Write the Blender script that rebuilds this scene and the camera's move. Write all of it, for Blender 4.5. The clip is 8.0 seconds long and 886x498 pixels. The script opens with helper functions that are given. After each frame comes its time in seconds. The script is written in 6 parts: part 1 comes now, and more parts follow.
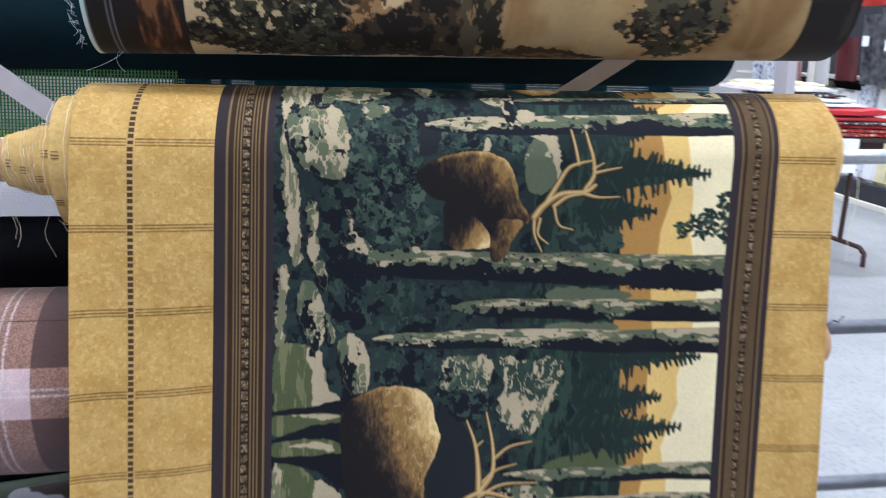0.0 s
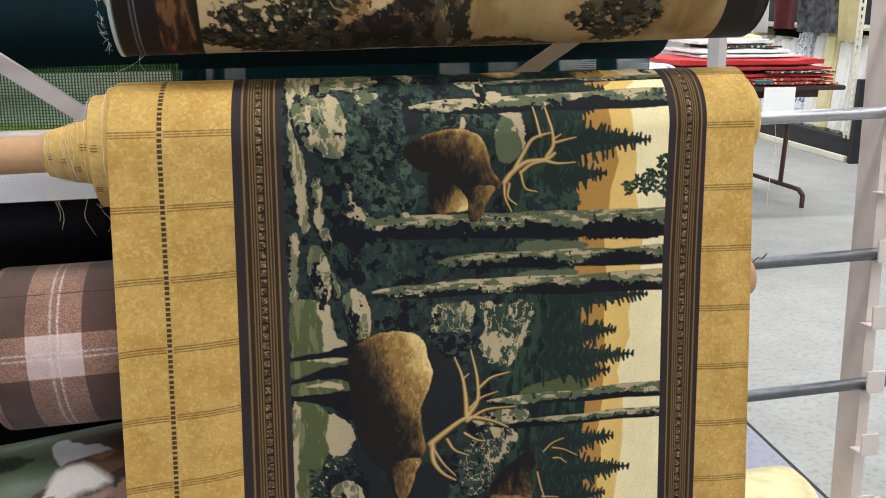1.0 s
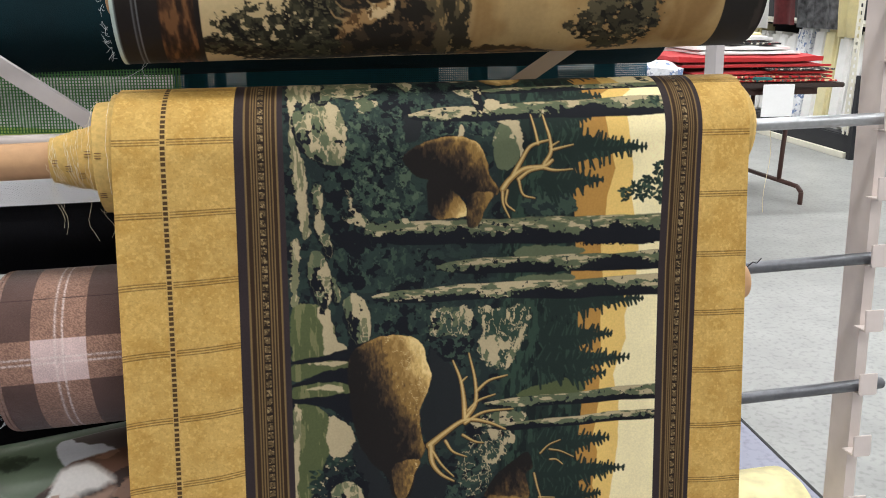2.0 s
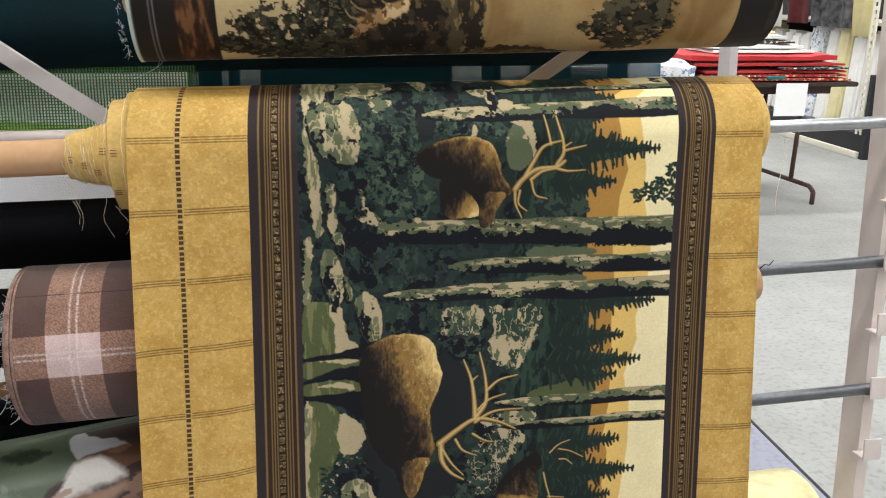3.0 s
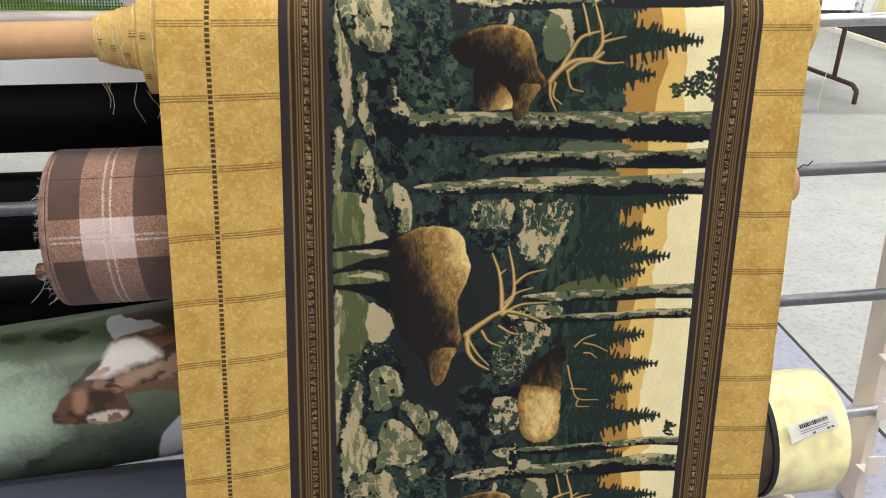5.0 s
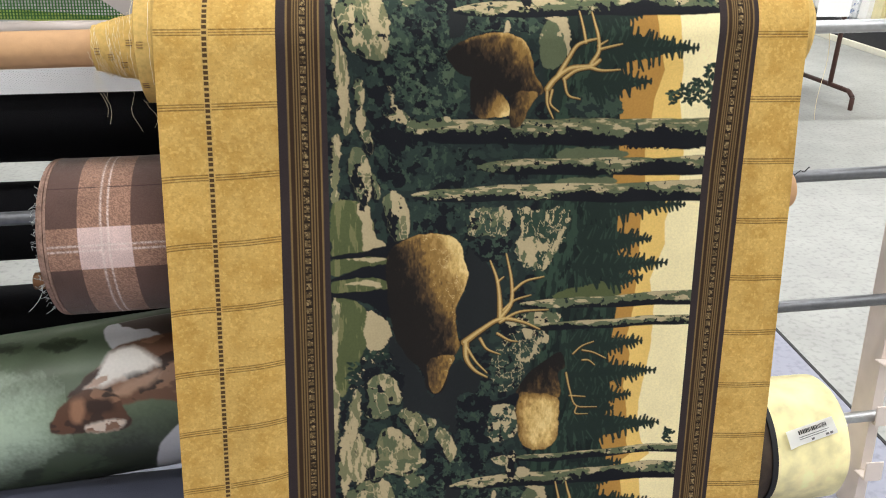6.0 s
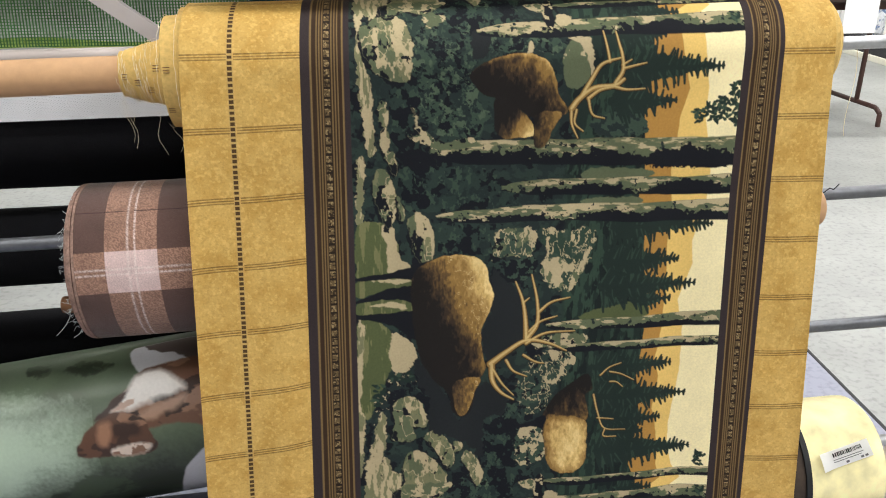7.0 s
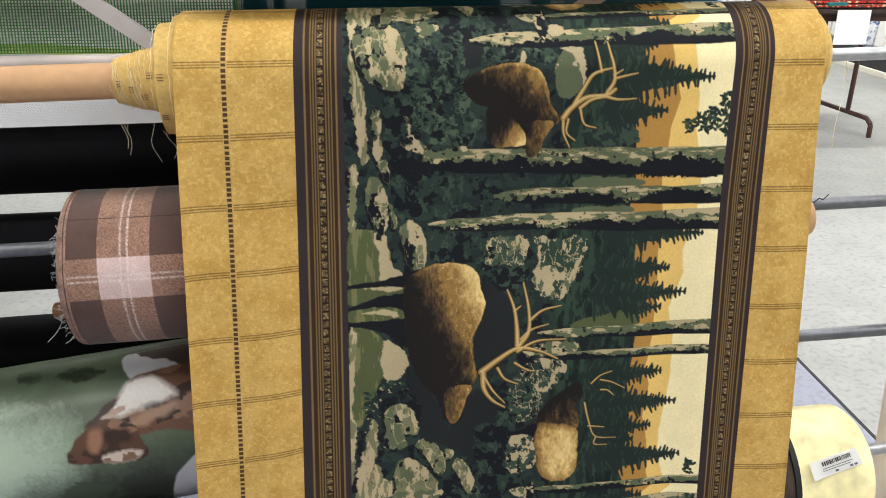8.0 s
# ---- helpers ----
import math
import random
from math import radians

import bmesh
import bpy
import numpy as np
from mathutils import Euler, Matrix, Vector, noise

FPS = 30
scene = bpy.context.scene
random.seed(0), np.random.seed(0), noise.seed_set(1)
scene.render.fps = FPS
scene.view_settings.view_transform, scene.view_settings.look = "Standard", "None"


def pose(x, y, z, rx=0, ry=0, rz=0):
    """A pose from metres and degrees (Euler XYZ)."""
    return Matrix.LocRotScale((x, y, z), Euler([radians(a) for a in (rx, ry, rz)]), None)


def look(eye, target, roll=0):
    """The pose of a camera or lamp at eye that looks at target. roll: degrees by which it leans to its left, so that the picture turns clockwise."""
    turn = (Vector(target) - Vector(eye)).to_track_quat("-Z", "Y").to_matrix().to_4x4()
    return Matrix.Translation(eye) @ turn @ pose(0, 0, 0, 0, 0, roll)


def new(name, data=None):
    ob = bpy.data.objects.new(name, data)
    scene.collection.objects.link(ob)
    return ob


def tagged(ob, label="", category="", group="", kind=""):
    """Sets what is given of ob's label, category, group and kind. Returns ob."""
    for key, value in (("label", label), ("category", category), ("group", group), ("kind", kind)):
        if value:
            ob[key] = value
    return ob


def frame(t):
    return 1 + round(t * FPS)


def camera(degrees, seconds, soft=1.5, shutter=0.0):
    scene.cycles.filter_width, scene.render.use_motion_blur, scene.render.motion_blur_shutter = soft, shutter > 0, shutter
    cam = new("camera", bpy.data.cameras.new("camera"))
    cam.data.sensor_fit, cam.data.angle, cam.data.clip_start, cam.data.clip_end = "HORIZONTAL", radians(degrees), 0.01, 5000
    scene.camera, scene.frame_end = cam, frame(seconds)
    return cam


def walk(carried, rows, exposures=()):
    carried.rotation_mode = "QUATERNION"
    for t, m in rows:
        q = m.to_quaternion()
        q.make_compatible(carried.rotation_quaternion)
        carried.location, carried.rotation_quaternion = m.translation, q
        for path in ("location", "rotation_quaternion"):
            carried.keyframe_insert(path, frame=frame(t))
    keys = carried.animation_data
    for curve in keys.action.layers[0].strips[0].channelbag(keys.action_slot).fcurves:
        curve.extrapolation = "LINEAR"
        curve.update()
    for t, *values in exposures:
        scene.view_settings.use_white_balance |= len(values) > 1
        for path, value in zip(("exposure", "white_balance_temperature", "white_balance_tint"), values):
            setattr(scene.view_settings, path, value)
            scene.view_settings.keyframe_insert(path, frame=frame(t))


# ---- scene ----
# The rack leans back a little; RACK carries its own frame (x along the rods, z up the rack) into the room.
RACK = pose(0, -1.4376, 1.37) @ pose(0, 0, 0, -6) @ pose(0, 1.4376, -1.3266)
cam = camera(54.9, 8.0, soft=0.95, shutter=0.5)
PATH = [
    (0, (0.394, -1.201, 1.253), (0.593, 0.773, 1.003), 1.2),
    (0.5, (0.334, -1.376, 1.288), (0.634, 0.574, 0.962), 0.0),
    (1, (0.321, -1.416, 1.292), (0.618, 0.531, 0.944), -1.1),
    (2.5, (0.319, -1.438, 1.327), (0.613, 0.506, 0.956), -0.8),
    (3, (0.315, -1.436, 1.327), (0.59, 0.508, 0.951), -0.5),
    (3.5, (0.313, -1.432, 1.326), (0.546, 0.479, 0.786), -0.1),
    (4, (0.31, -1.423, 1.323), (0.505, 0.451, 0.654), 0.2),
    (4.5, (0.311, -1.427, 1.324), (0.512, 0.458, 0.685), 0.5),
    (6, (0.311, -1.428, 1.324), (0.52, 0.468, 0.723), 0.2),
    (6.5, (0.31, -1.425, 1.324), (0.495, 0.482, 0.75), -0.3),
    (7, (0.309, -1.421, 1.322), (0.465, 0.494, 0.769), -0.7),
    (7.5, (0.31, -1.424, 1.323), (0.47, 0.496, 0.784), -0.6),
    (8, (0.311, -1.427, 1.324), (0.483, 0.493, 0.788), -0.3),
]
walk(cam, [(t, RACK @ look(eye, target, roll)) for t, eye, target, roll in PATH],
     [(0.0, 0.06, 5150, 17), (0.5, -0.12, 5850, 13), (1.0, -0.12, 6000, 12), (2.5, -0.09, 6050, 11), (4.0, 0.04, 6200, 10), (8.0, 0.09, 6150, 10)])

# ---- light: rows of fluorescent fixtures under a dim hall ceiling ----
world = bpy.data.worlds.new("hall_air")
world.use_nodes = True
world.node_tree.nodes["Background"].inputs[0].default_value = (0.8, 0.86, 1.0, 1)
world.node_tree.nodes["Background"].inputs[1].default_value = 0.08
scene.world = world
scene.view_settings.exposure = 0.0
LAMP_POWER = 51.0
HALL = (-6.0, 11.0, -6.0, 13.0, 4.2)  # x0, x1, y0, y1, height


def lamp(x, y, power, along_x=True):
    data = bpy.data.lights.new("tube_light", "AREA")
    data.shape, data.size, data.size_y, data.energy = "RECTANGLE", 2.3, 0.28, power
    data.color = (1.0, 0.97, 0.9)
    ob = new("tube_light", data)
    ob.matrix_basis = pose(x, y, HALL[4] - 0.16, 0, 0, 0 if along_x else 90)
    return ob


LAMPS = [(lx, ly) for lx in (-3.2, 0.4, 4.0, 7.6) for ly in (-3.2, -0.6, 2.2, 5.0, 8.5)]
# unseen fixtures; those past x = 3 are boosted to brighten the table and shelf
for lx, ly in LAMPS:
    lamp(lx, ly, LAMP_POWER * (2.2 if lx > 3 and ly > 4 else 1.5 if lx > 3 else 1.0))


# ---- materials ----
def srgb(r, g, b):
    return tuple((c / 255 / 12.92) if c / 255 <= 0.04045 else ((c / 255 + 0.055) / 1.055) ** 2.4 for c in (r, g, b))


def material(name, colour, rough=0.7, metal=0.0, grain=40.0, vary=0.25, big=3.0, bump=0.2, bump_scale=300.0, spec=0.4,
             paint="", sheen=0.0, stripes=0.0):
    """A surface with fine grain, slow stains and fine relief. paint: the name of a colour attribute that holds a print."""
    m = bpy.data.materials.new(name)
    m.use_nodes = True
    nt = m.node_tree
    bsdf = nt.nodes["Principled BSDF"]
    co = nt.nodes.new("ShaderNodeTexCoord")
    fine, slow = nt.nodes.new("ShaderNodeTexNoise"), nt.nodes.new("ShaderNodeTexNoise")
    fine.inputs["Scale"].default_value, fine.inputs["Detail"].default_value = grain, 6
    slow.inputs["Scale"].default_value, slow.inputs["Detail"].default_value = big, 4
    for n in (fine, slow):
        nt.links.new(co.outputs["Object"], n.inputs["Vector"])
    add = nt.nodes.new("ShaderNodeMath")
    add.operation = "ADD"
    nt.links.new(fine.outputs["Fac"], add.inputs[0])
    nt.links.new(slow.outputs["Fac"], add.inputs[1])
    span = nt.nodes.new("ShaderNodeMapRange")
    span.inputs["From Min"].default_value, span.inputs["From Max"].default_value = 0.65, 1.35
    span.inputs["To Min"].default_value, span.inputs["To Max"].default_value = 1 - vary, 1 + vary
    nt.links.new(add.outputs[0], span.inputs["Value"])
    mul = nt.nodes.new("ShaderNodeVectorMath")
    mul.operation = "SCALE"
    if paint:
        src = nt.nodes.new("ShaderNodeAttribute")
        src.attribute_name = paint
        nt.links.new(src.outputs["Color"], mul.inputs[0])
    else:
        mul.inputs[0].default_value = colour
    nt.links.new(span.outputs[0], mul.inputs["Scale"])
    nt.links.new(mul.outputs[0], bsdf.inputs["Base Color"])
    relief = nt.nodes.new("ShaderNodeTexNoise")
    relief.inputs["Scale"].default_value, relief.inputs["Detail"].default_value = bump_scale, 3
    nt.links.new(co.outputs["Object"], relief.inputs["Vector"])
    bmp = nt.nodes.new("ShaderNodeBump")
    bmp.inputs["Strength"].default_value, bmp.inputs["Distance"].default_value = bump, 0.002
    nt.links.new(relief.outputs["Fac"], bmp.inputs["Height"])
    nt.links.new(bmp.outputs[0], bsdf.inputs["Normal"])
    rr = nt.nodes.new("ShaderNodeMapRange")
    rr.inputs["To Min"].default_value, rr.inputs["To Max"].default_value = max(rough - 0.1, 0.02), min(rough + 0.1, 1)
    nt.links.new(slow.outputs["Fac"], rr.inputs["Value"])
    nt.links.new(rr.outputs[0], bsdf.inputs["Roughness"])
    bsdf.inputs["Metallic"].default_value = metal
    bsdf.inputs["Specular IOR Level"].default_value = spec
    bsdf.inputs["Sheen Weight"].default_value = sheen
    return m


PRINTED = material("printed_cotton", (0, 0, 0), 0.72, grain=260, vary=0.12, big=9, bump=0.35, bump_scale=900, spec=0.2, paint="print")
FLANNEL = material("plaid_flannel", (0, 0, 0), 0.9, grain=420, vary=0.28, big=14, bump=0.6, bump_scale=700, spec=0.2, paint="print", sheen=0.25)
SATEEN = material("printed_sateen", (0, 0, 0), 0.65, grain=150, vary=0.08, big=9, bump=0.15, bump_scale=700, spec=0.2, paint="print")
GLOSSY = material("glossy_print", (0, 0, 0), 0.36, grain=150, vary=0.06, big=9, bump=0.12, bump_scale=500, spec=0.5, paint="print")
GOLD = material("gold_cotton", srgb(205, 172, 98), 0.75, grain=120, vary=0.2, big=30, bump=0.4, bump_scale=600, spec=0.3)
GOLD_EDGE = material("raw_gold_edge", srgb(214, 180, 108), 0.85, grain=160, vary=0.16, big=40, bump=0.4, bump_scale=500, spec=0.2)
THREAD = material("loose_thread", srgb(236, 224, 192), 0.8, grain=200, vary=0.2, bump=0.1)
PALE_THREAD = material("pale_thread", srgb(190, 195, 195), 0.8, grain=200, vary=0.2, bump=0.1)
CARD = material("kraft_cardboard", srgb(200, 158, 116), 0.6, grain=60, vary=0.1, big=6, bump=0.15, bump_scale=250, spec=0.4)
BROWN_CARD = material("brown_cardboard", srgb(120, 84, 56), 0.7, grain=60, vary=0.15, big=6, bump=0.15)
STEEL = material("galvanised_steel", (0.46, 0.47, 0.49), 0.38, metal=0.85, grain=90, vary=0.15, big=14, bump=0.08, bump_scale=160)
DULL_STEEL = material("dark_dull_steel", (0.16, 0.165, 0.18), 0.42, metal=0.7, grain=90, vary=0.2, big=14, bump=0.08, bump_scale=160)
WHITE_PAINT = material("warm_white_painted_steel", srgb(222, 210, 204), 0.45, grain=25, vary=0.07, big=5, bump=0.1, bump_scale=120)
GREY_PAINT = material("grey_white_painted_steel", srgb(196, 190, 190), 0.5, grain=25, vary=0.08, big=5, bump=0.1, bump_scale=120)
DARK_GREEN = material("dark_green_knit", srgb(8, 32, 38), 0.85, grain=300, vary=0.3, big=8, bump=0.5, bump_scale=500, spec=0.15)
BLACK_CLOTH = material("black_cloth", srgb(14, 14, 17), 0.9, grain=300, vary=0.4, big=10, bump=0.6, bump_scale=400, spec=0.12)
NAVY = material("slate_navy_cloth", srgb(66, 69, 86), 0.8, grain=300, vary=0.2, big=8, bump=0.4, bump_scale=500, sheen=0.1)
GREEN_NET = material("green_net_yarn", srgb(70, 116, 64), 0.75, grain=100, vary=0.2, bump=0.2)
GREEN_HEM = material("light_green_cloth", srgb(206, 220, 140), 0.75, grain=200, vary=0.12, big=8, bump=0.3, sheen=0.1)
TEAL_NET = material("teal_net_yarn", srgb(18, 86, 106), 0.7, grain=100, vary=0.2, bump=0.2)
WHITE_NET = material("white_net", srgb(236, 236, 240), 0.7, grain=200, vary=0.1, bump=0.3)
LEMON = material("mottled_lemon_cotton", srgb(242, 231, 176), 0.7, grain=26, vary=0.30, big=11, bump=0.25, bump_scale=700)
BARK_PRINT = material("dark_bark_print", srgb(66, 54, 44), 0.7, grain=30, vary=0.7, big=16, bump=0.3, bump_scale=600)
PAPER = material("white_paper", srgb(248, 248, 248), 0.6, grain=40, vary=0.03, bump=0.05)
INK = material("black_ink", srgb(28, 28, 30), 0.6, grain=40, vary=0.1, bump=0.02)
GREY_INK = material("grey_ink", srgb(120, 120, 124), 0.6, grain=40, vary=0.1, bump=0.02)


def concrete(name, colour, vary):
    """Worn floor: slow clouds, fine grit, dark specks and soft scuffs, with a slight shine."""
    m = material(name, colour, 0.42, grain=5, vary=vary, big=0.9, bump=0.12, bump_scale=60, spec=0.45)
    nt = m.node_tree
    bsdf = nt.nodes["Principled BSDF"]
    old = bsdf.inputs["Base Color"].links[0].from_socket
    co = nt.nodes.new("ShaderNodeTexCoord")
    grit = nt.nodes.new("ShaderNodeTexNoise")
    grit.inputs["Scale"].default_value, grit.inputs["Detail"].default_value = 45, 8
    nt.links.new(co.outputs["Object"], grit.inputs["Vector"])
    ramp = nt.nodes.new("ShaderNodeMapRange")
    ramp.inputs["From Min"].default_value, ramp.inputs["From Max"].default_value = 0.28, 0.5
    ramp.inputs["To Min"].default_value, ramp.inputs["To Max"].default_value = 0.7, 1.0
    nt.links.new(grit.outputs["Fac"], ramp.inputs["Value"])
    mul = nt.nodes.new("ShaderNodeVectorMath")
    mul.operation = "SCALE"
    nt.links.new(old, mul.inputs[0])
    nt.links.new(ramp.outputs[0], mul.inputs["Scale"])
    nt.links.new(mul.outputs[0], bsdf.inputs["Base Color"])
    return m


FLOOR = concrete("worn_concrete", srgb(152, 153, 150), 0.18)
BLUE_FLOOR = concrete("blue_grey_floor_paint", srgb(140, 142, 160), 0.08)
WALL = material("hall_wall_paint", srgb(196, 194, 188), 0.8, grain=8, vary=0.06, big=0.7)
CEILING = material("dim_ceiling_board", srgb(150, 150, 148), 0.9, grain=12, vary=0.08, big=0.6)
TUBE_WHITE = bpy.data.materials.new("lit_tube")
TUBE_WHITE.use_nodes = True
TUBE_WHITE.node_tree.nodes["Principled BSDF"].inputs["Emission Color"].default_value = (1, 0.97, 0.9, 1)
TUBE_WHITE.node_tree.nodes["Principled BSDF"].inputs["Emission Strength"].default_value = 4.0


def cloth(name, rgb, vary=0.15, grain=120):
    return material(name, srgb(*rgb), 0.85, grain=grain, vary=vary, big=12, bump=0.4, bump_scale=300, sheen=0.1)


# ---- mesh helpers ----
def root(name, base, label, category, group="", rack=True):
    """The empty at a thing's base. Parts are given in the rack's (or the room's) own metres."""
    ob = new(name)
    ob.empty_display_size = 0.05
    ob.matrix_basis = (RACK if rack else Matrix()) @ Matrix.Translation(base)
    ob["base"] = base
    return tagged(ob, label, category, group)


def part(name, bm, mat, parent, label="", smooth=True, kind=""):
    """Links a bmesh as one mesh object under a thing or a part."""
    me = bpy.data.meshes.new(name)
    bm.to_mesh(me)
    bm.free()
    return part_mesh(name, me, mat, parent, label, smooth, kind)


def part_mesh(name, me, mat, parent, label="", smooth=True, kind=""):
    me.materials.append(mat)
    if smooth:
        me.shade_smooth()
        me.set_sharp_from_angle(angle=radians(40))
    ob = new(name, me)
    ob.parent = parent
    if parent is not None and "base" in parent:
        ob.matrix_basis = Matrix.Translation(-Vector(parent["base"]))
    return tagged(ob, label, "", "", kind)


def thing(name, bm, mat, label, category, group="", kind="", rack=True, smooth=True):
    """A thing of one mesh."""
    me = bpy.data.meshes.new(name)
    bm.to_mesh(me)
    bm.free()
    me.materials.append(mat)
    if smooth:
        me.shade_smooth()
        me.set_sharp_from_angle(angle=radians(40))
    ob = new(name, me)
    ob.matrix_basis = RACK if rack else Matrix()
    return tagged(ob, label, category, group, kind)


def box(bm, x0, x1, y0, y1, z0, z1, m=None, bevel=0.0):
    made = bmesh.ops.create_cube(bm, size=1.0, matrix=Matrix.Translation(((x0 + x1) / 2, (y0 + y1) / 2, (z0 + z1) / 2)) @ Matrix.Diagonal((x1 - x0, y1 - y0, z1 - z0, 1)))
    verts = made["verts"]
    if bevel:
        edges = list({e for v in verts for e in v.link_edges})
        verts = list({v for f in bmesh.ops.bevel(bm, geom=edges, offset=bevel, segments=2, affect="EDGES")["faces"] for v in f.verts} | {v for v in verts if v.is_valid})
    if m is not None:
        bmesh.ops.transform(bm, matrix=m, verts=[v for v in verts if v.is_valid])
    return bm


def boxes(*args, bevel=0.0, m=None):
    bm = bmesh.new()
    for a in args:
        box(bm, *a, bevel=bevel, m=m)
    return bm


def lathe(p0, p1, profile, segs=48, wobble=0.0, seed=0, bm=None):
    """A turned body about the line p0-p1. profile: (metres along from p0, radius)."""
    bm = bm or bmesh.new()
    p0, p1 = Vector(p0), Vector(p1)
    ax = (p1 - p0).normalized()
    a = ax.cross(Vector((0, 0, 1)))
    if a.length < 0.1:
        a = ax.cross(Vector((0, 1, 0)))
    a.normalize()
    b = ax.cross(a)
    rings = []
    for along, r in profile:
        ring = []
        for i in range(segs):
            w = 2 * math.pi * i / segs
            d = a * math.cos(w) + b * math.sin(w)
            k = 1 + wobble * noise.noise(d * 1.3 + Vector((seed, along * 2, 0)))
            ring.append(bm.verts.new(p0 + ax * along + d * r * k))
        rings.append(ring)
    for r0, r1 in zip(rings, rings[1:]):
        for i in range(segs):
            bm.faces.new((r0[i], r0[(i + 1) % segs], r1[(i + 1) % segs], r1[i]))
    for ring, flip in ((rings[0], True), (rings[-1], False)):
        if profile[0 if flip else -1][1] > 0:
            bm.faces.new(ring[::-1] if flip else ring)
    bmesh.ops.recalc_face_normals(bm, faces=bm.faces[:])
    return bm


def rod_bm(p0, p1, r, segs=24):
    length = (Vector(p1) - Vector(p0)).length
    return lathe(p0, p1, [(0, r * 0.9), (0.002, r), (length - 0.002, r), (length, r * 0.9)], segs)


def strand(bm, points, r):
    """A fine thread along points."""
    for p, q in zip(points, points[1:]):
        p, q = Vector(p), Vector(q)
        ax = (q - p).normalized()
        a = ax.cross(Vector((0.3, 0.2, 1))).normalized() * r
        b = ax.cross(a)
        ring = [(a * math.cos(w) + b * math.sin(w)) for w in (0, 2.09, 4.19)]
        v0, v1 = [bm.verts.new(p + d) for d in ring], [bm.verts.new(q + d) for d in ring]
        for i in range(3):
            bm.faces.new((v0[i], v0[(i + 1) % 3], v1[(i + 1) % 3], v1[i]))
    return bm


def grid_mesh(name, px, py, pz, rgb, closed=False):
    """A fine cloth sheet from arrays of places, with its print as the colour attribute."""
    rows, cols = px.shape
    me = bpy.data.meshes.new(name)
    idx = np.arange(rows * cols).reshape(rows, cols)
    if closed:
        idx = np.vstack([idx, idx[:1]])
    quads = np.stack([idx[:-1, :-1], idx[1:, :-1], idx[1:, 1:], idx[:-1, 1:]], -1).reshape(-1, 4)
    me.vertices.add(rows * cols)
    me.vertices.foreach_set("co", np.stack([px, py, pz], -1).astype(np.float32).ravel())
    me.loops.add(quads.size)
    me.loops.foreach_set("vertex_index", quads.astype(np.int32).ravel())
    me.polygons.add(len(quads))
    me.polygons.foreach_set("loop_start", np.arange(0, quads.size, 4, dtype=np.int32))
    me.update(calc_edges=True)
    me.polygons.foreach_set("use_smooth", np.ones(len(quads), dtype=bool))
    col = me.color_attributes.new("print", "FLOAT_COLOR", "POINT")
    col.data.foreach_set("color", np.concatenate([rgb, np.ones(rgb.shape[:2] + (1,))], -1).astype(np.float32).ravel())
    return me


# ---- cloth prints ----
def lattice(u, v, size, seed):
    """Smooth value noise in 0..1 with cells of that size in metres."""
    rng = np.random.RandomState(seed)
    table = rng.rand(256, 256).astype(np.float32)
    a, b = u / size + 37.3, v / size + 91.7
    i, j = np.floor(a).astype(int), np.floor(b).astype(int)
    f, g = (a - i).astype(np.float32), (b - j).astype(np.float32)
    f, g = f * f * (3 - 2 * f), g * g * (3 - 2 * g)
    i0, i1, j0, j1 = i % 256, (i + 1) % 256, j % 256, (j + 1) % 256
    return (table[i0, j0] * (1 - f) + table[i1, j0] * f) * (1 - g) + (table[i0, j1] * (1 - f) + table[i1, j1] * f) * g


def fractal(u, v, size, seed, octaves=3):
    total, weight, amp = 0, 0, 1.0
    for k in range(octaves):
        total = total + amp * lattice(u, v, size / 2 ** k, seed + k)
        weight, amp = weight + amp, amp * 0.55
    return total / weight


